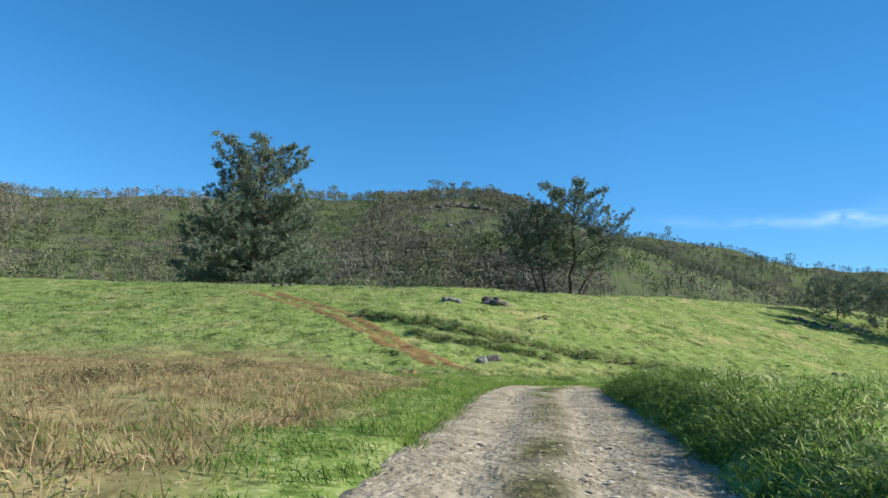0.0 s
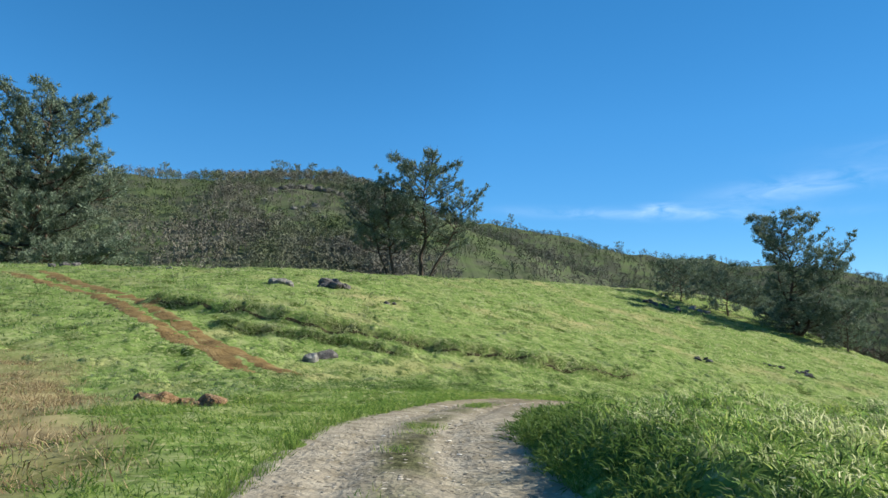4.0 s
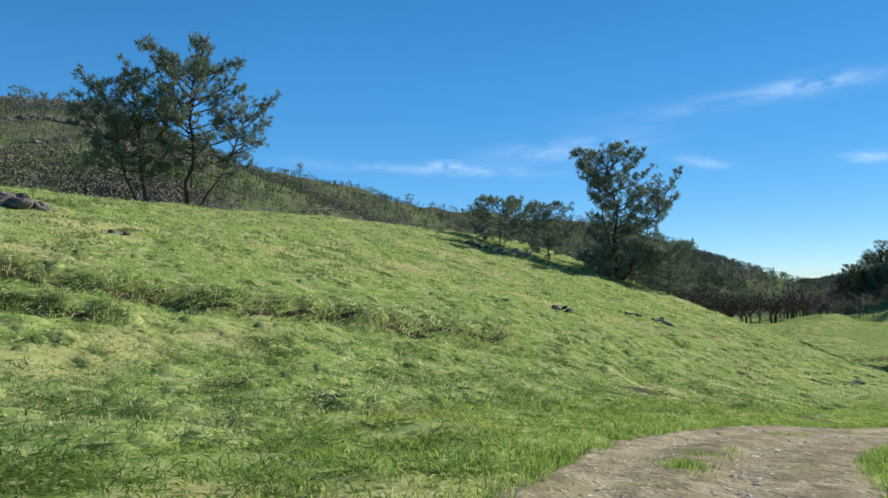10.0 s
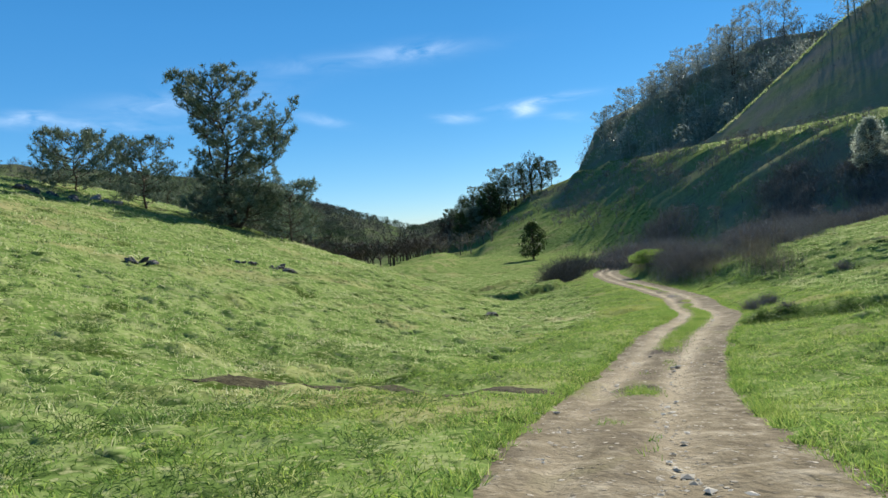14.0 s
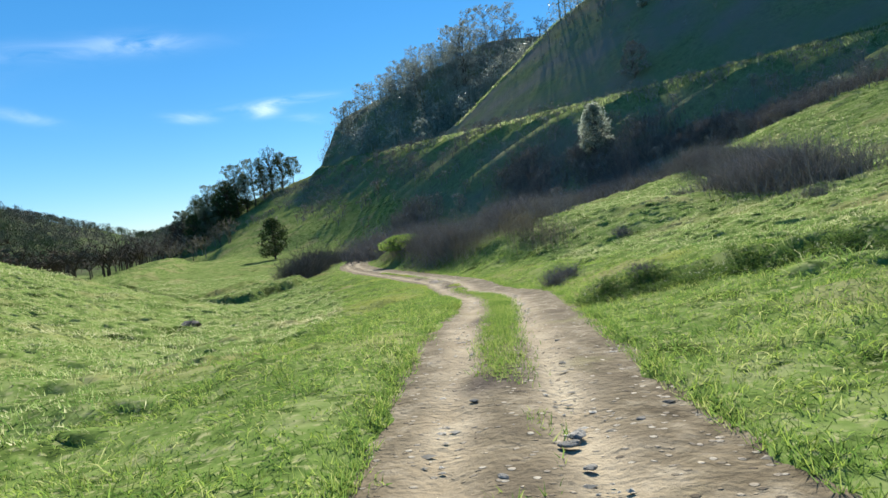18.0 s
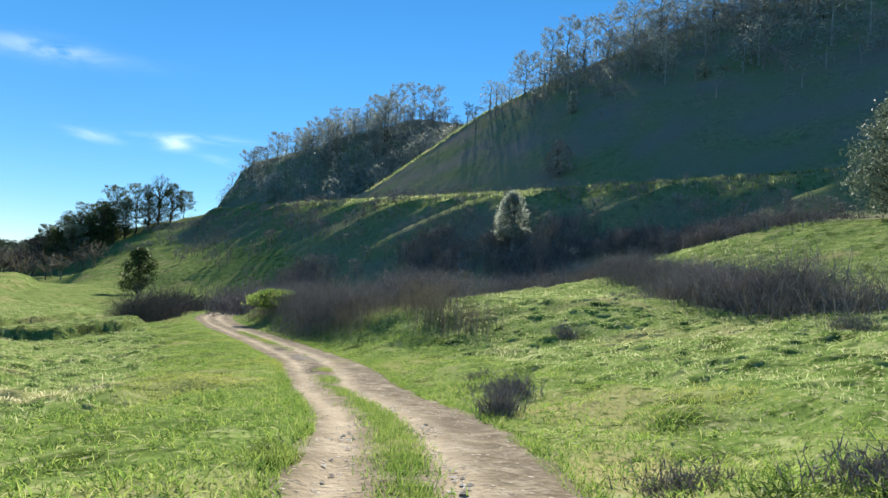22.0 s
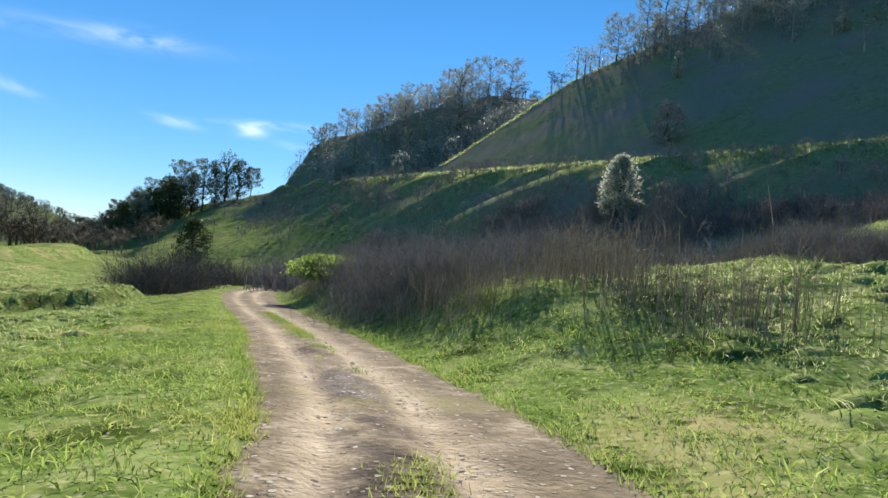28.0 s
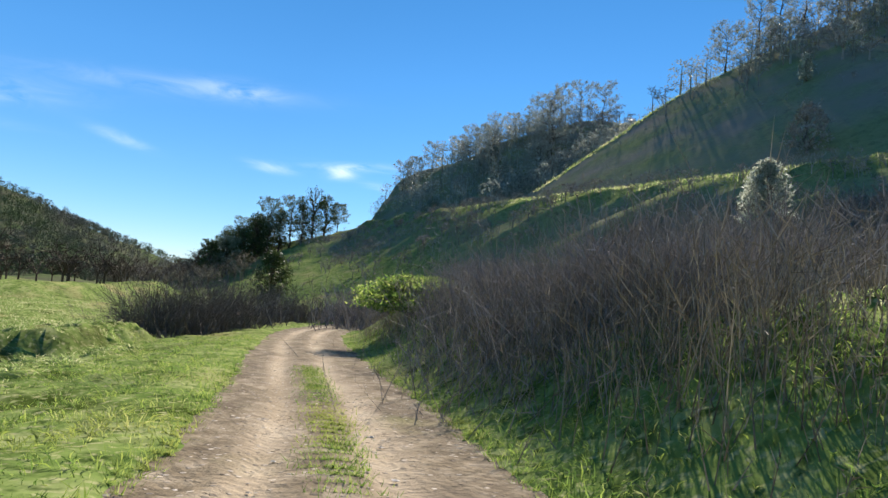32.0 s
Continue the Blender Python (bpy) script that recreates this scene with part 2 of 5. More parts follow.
# dark earth of the side track; on the banks it paints the overhang's shade
earth_and_bank_shade = material("earth_and_bank_shade", [(0.3, (0.03, 0.025, 0.014)), (0.55, (0.07, 0.06, 0.03)), (0.8, (0.14, 0.125, 0.07))], 2.5, bump=1.0, bump_scale=7, rough=0.95)
red_dirt = material("red_dirt", [(0.3, (0.10, 0.062, 0.024)), (0.55, (0.19, 0.128, 0.05)), (0.8, (0.29, 0.215, 0.105))], 1.5, bump=0.8, bump_scale=8, rough=0.95)
rock_dark = material("rock_dark", [(0.35, (0.045, 0.04, 0.04)), (0.55, (0.12, 0.11, 0.10)), (0.75, (0.28, 0.27, 0.23))], 3.0, bump=1.0, bump_scale=7)
rock_light = material("rock_light", [(0.35, (0.10, 0.095, 0.08)), (0.55, (0.21, 0.20, 0.175)), (0.8, (0.40, 0.38, 0.33))], 3.5, bump=0.9, bump_scale=9)
gravel_stone = material("gravel_stone", [(0.3, (0.25, 0.22, 0.165)), (0.55, (0.39, 0.345, 0.27)), (0.8, (0.54, 0.49, 0.40))], 2.0, bump=0, per_island=0.7)
rock_red = material("rock_red", [(0.35, (0.13, 0.075, 0.035)), (0.6, (0.27, 0.175, 0.095)), (0.8, (0.42, 0.33, 0.22))], 5.0, bump=1.0, bump_scale=12)
bark = material("bark", [(0.3, (0.035, 0.027, 0.02)), (0.6, (0.10, 0.075, 0.055)), (0.8, (0.17, 0.14, 0.11))], 4.0, bump=0.9, bump_scale=10, stretch=(1, 1, 0.25))
grey_bark = material("grey_bark", [(0.3, (0.07, 0.06, 0.05)), (0.6, (0.16, 0.14, 0.12)), (0.8, (0.26, 0.24, 0.21))], 4.0, bump=0.7, bump_scale=12, stretch=(1, 1, 0.3))
needles = material("needles", [(0.25, (0.075, 0.105, 0.07)), (0.5, (0.145, 0.185, 0.125)), (0.8, (0.25, 0.30, 0.205))], 0.6, bump=0, per_island=0.5, through_light=0.25, rough=0.55)
# grey-green crowns, paled by haze and rim light put into the colour
grey_needles = material("grey_needles", [(0.25, (0.15, 0.17, 0.14)), (0.5, (0.26, 0.285, 0.235)), (0.8, (0.40, 0.425, 0.36))], 0.6, bump=0, per_island=0.5, through_light=0.3, rough=0.55)
oak_leaf = material("oak_leaf", [(0.25, (0.02, 0.035, 0.012)), (0.5, (0.045, 0.07, 0.022)), (0.8, (0.09, 0.12, 0.04))], 0.7, bump=0, per_island=0.5, through_light=0.25, rough=0.5)
pale_leaf = material("pale_leaf", [(0.25, (0.20, 0.23, 0.17)), (0.5, (0.33, 0.37, 0.28)), (0.8, (0.48, 0.51, 0.42))], 0.8, bump=0, per_island=0.6, through_light=0.55, rough=0.5)
twig = material("twig", [(0.25, (0.10, 0.085, 0.06)), (0.55, (0.20, 0.175, 0.125)), (0.85, (0.34, 0.30, 0.22))], 1.0, bump=0, per_island=0.6, through_light=0.12)
brush_twig = material("brush_twig", [(0.25, (0.10, 0.092, 0.085)), (0.55, (0.19, 0.175, 0.16)), (0.85, (0.33, 0.305, 0.27))], 0.8, bump=0, per_island=0.55, through_light=0.08)
# lighter copy of far_twig, brightening the shaded slope through its colour
slope_twig = material("slope_twig", [(0.25, (0.14, 0.13, 0.11)), (0.5, (0.24, 0.225, 0.195)), (0.8, (0.36, 0.34, 0.30))], 0.11, detail=3.0, bump=0, per_island=0.3)
far_twig = material("far_twig", [(0.25, (0.085, 0.08, 0.06)), (0.5, (0.155, 0.145, 0.11)), (0.8, (0.26, 0.24, 0.19))], 0.11, detail=3.0, bump=0, per_island=0.3,
                    patches=[((0.11, 0.14, 0.06), 0.012, 0.46, 0.6)])
dark_weed = material("dark_weed", [(0.25, (0.06, 0.06, 0.028)), (0.55, (0.13, 0.12, 0.06)), (0.85, (0.26, 0.23, 0.13))], 0.9, bump=0, per_island=0.5, through_light=0.3)
weed_leaf = material("weed_leaf", [(0.25, (0.045, 0.085, 0.02)), (0.55, (0.10, 0.165, 0.035)), (0.85, (0.20, 0.26, 0.07))], 0.9, bump=0, per_island=0.5, through_light=0.4, rough=0.5)


# ---- the lie of the land ----
# centre line of the dirt road: x, y, z
ROAD = np.array([
    (7.0, -40.0, -2.0), (4.0, -22.0, -1.7), (1.5, -6.0, -1.5), (1.0, 1.4, -1.2), (1.15, 7.0, -1.06), (1.1, 14.5, -1.02), (1.35, 20.0, -1.08),
    (2.5, 25.3, -1.28), (4.65, 30.2, -1.42), (7.85, 34.3, -1.75), (11.85, 37.9, -2.33), (16.4, 40.7, -3.0), (21.0, 42.9, -3.7),
    (26.5, 44.9, -4.62), (32.6, 46.6, -5.28), (39.0, 48.0, -5.48), (45.5, 49.4, -5.95), (52.0, 51.3, -6.5), (59.6, 54.5, -7.2),
    (67.4, 57.1, -7.56), (74.3, 60.3, -7.9), (84.0, 66.0, -8.35), (98.0, 75.0, -8.8), (112.0, 83.0, -9.1), (124.0, 87.0, -9.2), (134.0, 86.0, -8.9), (146.0, 81.0, -8.3)])

SHIFT = np.interp(np.arange(len(ROAD)), [0, 5, 9, 11, 13, 14, 15, 16, 17, 18, 19, 20, 21, 22, 26], [0.3, 0.35, 0.9, 0.9, 0.75, 0.65, 0.5, 0.7, 1.05, 1.2, 0.7, 0.25, 0.4, 0.4, 0.0])
way_on = np.gradient(ROAD[:, :2], axis=0)
way_on /= np.linalg.norm(way_on, axis=1)[:, None]
ROAD[:, 0] += SHIFT * way_on[:, 1]
ROAD[:, 1] -= SHIFT * way_on[:, 0]


def spline(p, per):
    """A smooth line through the points p (Catmull-Rom), per steps to each span."""
    q = np.vstack([2 * p[0] - p[1], p, 2 * p[-1] - p[-2]])
    out = []
    for i in range(1, len(q) - 2):
        for k in range(per):
            s = k / per
            a, b, c, d = q[i - 1], q[i], q[i + 1], q[i + 2]
            out.append(0.5 * (2 * b + (c - a) * s + (2 * a - 5 * b + 4 * c - d) * s * s + (3 * b - a - 3 * c + d) * s ** 3))
    out.append(q[-2])
    return np.array(out)


LINE = spline(ROAD, 10)
TANG = np.gradient(LINE[:, :2], axis=0)
TANG /= np.linalg.norm(TANG, axis=1)[:, None]


def half_road(x):
    """Half the road's width: wide at the start, narrow through the meadow."""
    return np.interp(x, [8, 16, 26, 35, 45, 52, 60, 72, 90, 130], [1.75, 1.75, 1.8, 1.7, 1.6, 1.7, 1.75, 1.9, 1.95, 1.8])


def smax(a, b, k):
    """A smooth maximum, rounded over about k metres."""
    m = np.maximum(a, b)
    return m + k * np.log(np.exp((a - m) / k) + np.exp((b - m) / k))


def step(a, b, x):
    s = np.clip((x - a) / (b - a), 0, 1)
    return s * s * (3 - 2 * s)


def waves(x, y, size, seed, octaves=3):
    """Cheap smooth noise about 0: turned sine waves."""
    r = np.random.RandomState(seed)
    out = np.zeros_like(x, dtype=float)
    for o in range(octaves):
        for _ in range(4):
            a, ph = r.rand() * 6.283, r.rand() * 6.283
            k = 6.283 / (size * 0.5 ** o) * (0.7 + 0.6 * r.rand())
            out += 0.5 ** o * np.sin(k * (np.cos(a) * x + np.sin(a) * y) + ph + 1.3 * np.sin(0.61 * k * (np.sin(a) * x - np.cos(a) * y) + 2 * ph))
    return out / 4


def road_frame(x, y):
    """Signed distance from the road's centre line (right is positive) and the road's height there, smoothed."""
    x, y = np.asarray(x, float), np.asarray(y, float)
    shape = x.shape
    x, y = x.ravel(), y.ravel()
    d, z = np.empty(len(x)), np.empty(len(x))
    for i in range(0, len(x), 20000):
        dx, dy = x[i:i + 20000, None] - LINE[None, :, 0], y[i:i + 20000, None] - LINE[None, :, 1]
        dd = dx * dx + dy * dy
        n = dd.argmin(1)
        side = np.sign(dx[np.arange(len(n)), n] * TANG[n, 1] - dy[np.arange(len(n)), n] * TANG[n, 0])
        near = dd.min(1)
        along = dx[np.arange(len(n)), n] * TANG[n, 0] + dy[np.arange(len(n)), n] * TANG[n, 1]
        across = np.sqrt(np.maximum(near - np.minimum(along ** 2, 0.36), 0))
        d[i:i + 20000] = side * across
        w = 1 / (dd + 0.6 + 0.02 * near[:, None]) ** 3
        z[i:i + 20000] = (w * LINE[None, :, 2]).sum(1) / w.sum(1)
    return d.reshape(shape), z.reshape(shape)


def ridge(x, y, crest, slope, r):
    """A long hill: crest points (x, y, height), side slope and rounding of the crest."""
    best = np.full(np.shape(x), -1e9)
    for a, b in zip(crest[:-1], crest[1:]):
        ax, ay, az = a
        ex, ey = b[0] - ax, b[1] - ay
        t = np.clip(((x - ax) * ex + (y - ay) * ey) / (ex * ex + ey * ey), 0, 1)
        d = np.hypot(x - ax - t * ex, y - ay - t * ey)
        best = np.maximum(best, az + t * (b[2] - az) - slope * (np.sqrt(d * d + r * r) - r))
    return best


WEST_RIDGE = [(-900, 250, 96), (-405, 465, 106), (-250, 567, 124), (-77, 610, 138), (-48, 610, 128), (-12, 600, 94)]
NORTH_RIDGE = [(60, 1010, 172), (160, 990, 168), (342, 940, 122), (470, 770, 90)]
NORTH_NOSE = [(470, 770, 90), (540, 692, 66), (568, 650, 28), (598, 612, -25)]


def bench(u):
    """Height of the old road cut across the far slope."""
    return 19.5 + 9.0 * step(170, 420, u)


def land(x, y, fine=True):
    """Height of the ground."""
    x, y = np.asarray(x, float), np.asarray(y, float)
    d, zr = road_frame(x, y)
    u, w = (x + y) / 1.41421, (x - y) / 1.41421
    # verges, meadow rising to the right, floor of the valley to the left
    right = 0.16 * np.maximum(d - 2.5, 0) * step(18, 45, x) + 0.03 * np.maximum(d - 3, 0) * (1 - step(18, 45, x))
    left = -np.minimum(0.12 * np.maximum(-d - 3, 0), 3.2) * step(8, 40, x)
    right = right + 0.6 * step(1.8, 2.8, d) * (1 - step(17, 22, y)) * (1 - step(10, 16, x))
    right = right + 1.5 * step(2.3, 6.0, d) * step(72, 82, x) * (1 - step(14, 28, d)) * (1 - step(112, 124, x))
    base = zr + np.where(d > 0, np.minimum(right, 4.0), left)
    far = step(25, 70, np.abs(d))
    floor = np.clip(-10.5 - 0.004 * (u - 150), -30, -3)
    meadow = -3.5 + 0.2 * (w - 28) - 0.02 * (u - 88)
    base = base * (1 - far) + far * np.where(d > 0, smax(meadow, floor, 1.0), floor)
    # grass knoll to the north
    xs = smax(x, -9.0 + 0.0 * x, 3.0)
    yc = 84 + 0.85 * smax(x + 13, 0.0 * x, 4.0)
    knoll = -0.7 + 0.225 * (y - 47.8) - 0.19 * (xs + 2.8)
    knoll = knoll + 0.035 * np.maximum(y - 72, 0) * step(-5, 25, x)
    over = -0.7 + 0.035 * np.maximum(yc - 72, 0) * step(-5, 25, x) + 0.225 * (yc - 47.8) - 0.19 * (xs + 2.8) - 0.12 * (y - yc)
    knoll = -smax(-knoll, -over, 1.2)
    knoll = knoll - 0.35 * smax(x - 78, 0.0 * x, 4.0)
    z = smax(base, np.maximum(knoll, -60), 0.8)
    # far slope with its bench
    wb = 110 + 6 * np.sin(u / 47.0)
    zb = bench(u)
    foot = 16 + 2 * np.sin(u / 23.0)
    down = wb - 2 - w
    cut = zb - 0.5 * np.minimum(down, 9) - 0.78 * np.maximum(down - 9, 0) + (1.1 * np.sin(0.45 * (u + 0.9 * w)) + 0.8 * np.sin(0.19 * (u + 1.3 * w) + 1.0)) * step(1, 6, down) * (1 - step(16, 30, down))
    rise = zb + 0.75 * (w - wb - 4.5) - 0.0011 * np.maximum(w - wb - 60, 0) ** 2
    rise = np.where(u > 300, zb + 0.98 * (w - wb - 4.5) - 0.0033 * np.maximum(w - wb - 4.5, 0) ** 2, rise) * step(285, 315, u) + rise * (1 - step(285, 315, u))
    edge = 268 - 0.9 * np.maximum(w - 170, 0)
    back = 24 * step(edge, edge + 30, u) * step(113, 132, w) * (1 - step(330, 390, u))
    rise = rise - 0.75 * back
    slope_hill = np.where(w < wb - 2, cut, np.where(w < wb + 4.5, zb, np.minimum(rise, 108 - 16 * step(262, 310, u)) - 5 * step(380, 440, u) * step(150, 175, w)))
    nose = step(0, 35, u - 408 - 1.6 * (w - 113))
    slope_hill = slope_hill - nose * np.maximum(slope_hill - zb + 12, 0) - np.maximum(u - 480, 0) * 0.1
    low = np.clip(zb - 0.45 * (wb - w) - 2 - 0.14 * np.maximum(u - 460, 0), -40, 40)
    slope_hill = np.where(u > 330, np.where(w < wb - 2, low * step(330, 400, u) + cut * (1 - step(330, 400, u)), slope_hill), slope_hill)
    slope_hill = slope_hill - 0.4 * np.maximum(40 - u, 0) * step(0, 1, 40 - u)
    apron = np.minimum(-11.5 + 0.34 * (w - 66 + 36 * step(190, 330, u)) + 1.3 * np.sin(0.11 * (u - 0.7 * w)) * step(0, 12, w - 66 + 36 * step(190, 330, u)), zb - 8)
    slope_hill = smax(slope_hill, np.where(u > 170, apron, -60.0), 1.5)
    z = np.where(w > 20, smax(z, slope_hill, 1.0), z)
    # distant hills
    z = smax(z, ridge(x, y, WEST_RIDGE, 0.46, 60), 4.0)
    z = smax(z, ridge(x, y, NORTH_RIDGE, 0.38, 50), 4.0)
    z = smax(z, ridge(x, y, NORTH_NOSE, 0.95, 15), 4.0)
    if fine:
        off = step(2.0, 5.0, np.abs(d))
        z = z + off * (0.16 * waves(x, y, 9.0, 3) + 0.17 * waves(x, y, 2.9, 5, 3))
        z = z + step(60, 220, np.abs(d)) * (2.0 - 1.4 * step(95, 108, w) * (1 - step(290, 330, u))) * waves(x, y, 60, 8, 3)
        z = z + step(250, 600, np.hypot(x, y)) * 4.0 * waves(x, y, 150, 11, 3)
    return z


# ---- building blocks ----
def mesh_np(name, v, f, mat, smooth=False, marks=None):
    """A mesh from arrays of vertices and of faces with one number of corners."""
    v, f = np.asarray(v, np.float32), np.asarray(f, np.int32)
    k = f.shape[1]
    me = bpy.data.meshes.new(name)
    me.vertices.add(len(v))
    me.vertices.foreach_set("co", v.ravel())
    me.loops.add(f.size)
    me.loops.foreach_set("vertex_index", f.ravel())
    me.polygons.add(len(f))
    me.polygons.foreach_set("loop_start", np.arange(len(f), dtype=np.int32) * k)
    me.polygons.foreach_set("use_smooth", np.full(len(f), smooth))
    me.update(calc_edges=True)
    for which, values in (marks or {}).items():
        me.attributes.new(which, "FLOAT", "POINT").data.foreach_set("value", np.asarray(values, np.float32).ravel())
    me.materials.append(mat)
    return me


def part(name, me, parent=None, label=""):
    ob = new(name, me)
    ob.parent = parent
    return tagged(ob, label)


def grid_faces(rows, cols):
    i = np.arange((rows - 1) * cols).reshape(rows - 1, cols)[:, :-1].ravel()
    return np.stack([i, i + 1, i + cols + 1, i + cols], 1)


class Heap:
    """Gathers pieces of geometry into one mesh of triangles."""

    def __init__(self):
        self.v, self.f, self.n = [], [], 0

    def add(self, v, f):
        self.v.append(np.asarray(v, float).reshape(-1, 3))
        self.f.append(np.asarray(f, int).reshape(-1, 3) + self.n)
        self.n += len(self.v[-1])

    def tube(self, pts, radii, sides=5):
        pts, radii = np.asarray(pts, float), np.asarray(radii, float)
        t = np.gradient(pts, axis=0)
        t /= np.linalg.norm(t, axis=1)[:, None] + 1e-9
        ref = np.where(np.abs(t[:, 2:]) > 0.9, [[1.0, 0, 0]], [[0, 0, 1.0]])
        a = np.cross(t, ref)
        a /= np.linalg.norm(a, axis=1)[:, None] + 1e-9
        b = np.cross(t, a)
        ang = np.arange(sides) * 6.28318 / sides
        ring = pts[:, None] + radii[:, None, None] * (np.cos(ang)[None, :, None] * a[:, None] + np.sin(ang)[None, :, None] * b[:, None])
        f = []
        for i in range(len(pts) - 1):
            for k in range(sides):
                p, q = i * sides + k, i * sides + (k + 1) % sides
                f += [(p, q, q + sides), (p, q + sides, p + sides)]
        self.add(ring.reshape(-1, 3), f)

    def sprays(self, at, way, length, width, rng):
        """One thin triangle at each place, pointing along its way."""
        n = len(at)
        side = np.cross(way, rng.normal(size=(n, 3)))
        side /= np.linalg.norm(side, axis=1)[:, None] + 1e-9
        w = np.broadcast_to(width, (n,))[:, None] * 0.5 * side
        l = np.broadcast_to(length, (n,))[:, None] * way
        v = np.stack([at - w, at + w, at + l], 1).reshape(-1, 3)
        self.add(v, np.arange(3 * n).reshape(-1, 3))

    def blades(self, at, way, length, width, droop, rng):
        """Bent blades of two triangles: narrow foot, widest at the bend, drooping tip."""
        n = len(at)
        side = unit(np.cross(way, rng.normal(size=(n, 3))))
        w, l = np.broadcast_to(width, (n,))[:, None] * 0.5 * side, np.broadcast_to(length, (n,))[:, None]
        mid = at + way * l * 0.55
        out = way * [1, 1, 0] + rng.normal(size=(n, 3)) * [0.3, 0.3, 0]
        tip = mid + unit(way * 0.8 + droop * out - [0, 0, 0.35 * droop]) * l * 0.5
        v = np.stack([at, mid - w, mid + w, tip], 1).reshape(-1, 3)
        i = 4 * np.arange(n)[:, None]
        self.add(v, np.concatenate([i + [0, 1, 2], i + [1, 3, 2]], 1).reshape(-1, 3))

    def mesh(self, name, mat, smooth=False):
        return mesh_np(name, np.concatenate(self.v), np.concatenate(self.f), mat, smooth)


def unit(v):
    return v / (np.linalg.norm(v, axis=-1, keepdims=True) + 1e-9)


# ---- ground ----
def spread(dense, mid, first, last):
    """Grid lines: 0.54 m apart in the near field, 3.4 m in the middle, growing towards the horizon."""
    a = np.arange(dense[0], dense[1], 0.54)
    left = np.arange(dense[0] - 3.4, mid[0], -3.4)[::-1]
    right = np.arange(dense[1], mid[1], 3.4)
    lo, hi, s = [mid[0]], [mid[1]], 3.0
    while lo[-1] > first:
        lo.append(lo[-1] - s)
        s *= 1.12
    s = 3.0
    while hi[-1] < last:
        hi.append(hi[-1] + s)
        s *= 1.12
    return np.unique(np.round(np.concatenate([lo[::-1], left, a, right, hi]), 3))


GX, GY = spread((-32, 126), (-70, 440), -3500, 4500), spread((-8, 114), (-40, 270), -3000, 4500)
XX, YY = np.meshgrid(GX, GY)
ROAD_D = road_frame(XX, YY)[0]
GZ = land(XX, YY)
EDGE = half_road(XX) + 0.2 * waves(XX, YY, 4.0, 21, 2)
GZ = GZ + (0.05 - 0.20 * (1 - step(EDGE - 0.3, EDGE + 0.3, np.abs(ROAD_D)))) * (LINE[0, 1] < YY) * (1 - step(6, 12, np.abs(ROAD_D)))


def ledge(x, y, pts, h, width):
    """A low eroded bank along a line, higher on its far side."""
    out = np.zeros_like(x)
    for a, b in zip(pts[:-1], pts[1:]):
        ex, ey = b[0] - a[0], b[1] - a[1]
        ln = math.hypot(ex, ey)
        t = ((x - a[0]) * ex + (y - a[1]) * ey) / ln / ln
        s = ((x - a[0]) * -ey + (y - a[1]) * ex) / ln
        inside = step(-0.12, 0.05, t) * (1 - step(0.95, 1.12, t))
        out = np.maximum(out, inside * step(-0.5 * h, 0.5 * h, s) * (1 - step(0.6 * h, width, s)) * h)
    return out


wob = 0.6 * waves(XX, YY, 5.0, 31)
GZ = GZ + ledge(XX, YY + wob, [(-15.5, 57.5), (-5.4, 55.5), (3.4, 55.9), (10.6, 57.2), (20.6, 60.0)], 0.85, 3.6)
GZ = GZ + ledge(XX, YY + wob, [(-9.5, 52.6), (-3.0, 52.0), (3.0, 52.5)], 0.4, 2.2)
GZ = GZ + ledge(XX, YY + wob, [(81.0, 94.0), (84.0, 88.0), (87.5, 83.5), (93.0, 81.5), (99.0, 83.5)], 1.0, 16)
GZ = GZ + ledge(XX, YY + wob, [(96.0, 111.0), (104.0, 104.5), (112.0, 103.0), (126.0, 107.0)], 0.6, 10)
GZ = GZ + ledge(XX, YY + 5 * wob, [(112.0, 152.0), (150.0, 150.0), (190.0, 168.0), (228.0, 198.0)], 2.2, 30)
# a ditch in the meadow
GZ = GZ + ledge(XX + 0.5 * wob, YY, [(44.6, 46.2), (44.3, 44.0), (43.2, 41.0), (42.0, 37.0), (42.0, 32.0)], 0.4, 3.0)
GZ = GZ + ledge(XX, YY + wob, [(20.6, 62.0), (33.0, 66.0), (45.0, 74.0)], 0.22, 2.5)


# shade on the faces of creek and knoll banks, painted into the ground colour
BANK_SHADE = np.zeros_like(XX)
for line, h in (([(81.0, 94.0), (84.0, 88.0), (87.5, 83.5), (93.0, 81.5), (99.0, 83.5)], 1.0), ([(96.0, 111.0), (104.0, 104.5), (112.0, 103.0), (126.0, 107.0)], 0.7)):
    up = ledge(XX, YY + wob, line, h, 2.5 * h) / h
    BANK_SHADE = np.maximum(BANK_SHADE, 0.5 * np.clip(9 * up * (1 - up), 0, 1) * (0.8 + 0.4 * waves(XX, YY, 3, 59)))
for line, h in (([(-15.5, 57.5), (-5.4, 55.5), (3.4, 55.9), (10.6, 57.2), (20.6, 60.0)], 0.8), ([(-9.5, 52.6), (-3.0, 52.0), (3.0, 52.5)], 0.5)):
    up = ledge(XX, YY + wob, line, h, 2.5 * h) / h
    BANK_SHADE = np.maximum(BANK_SHADE, np.clip(3.4 * up * (1 - up), 0, 1) * (0.75 + 0.4 * waves(XX, YY, 3, 59)))


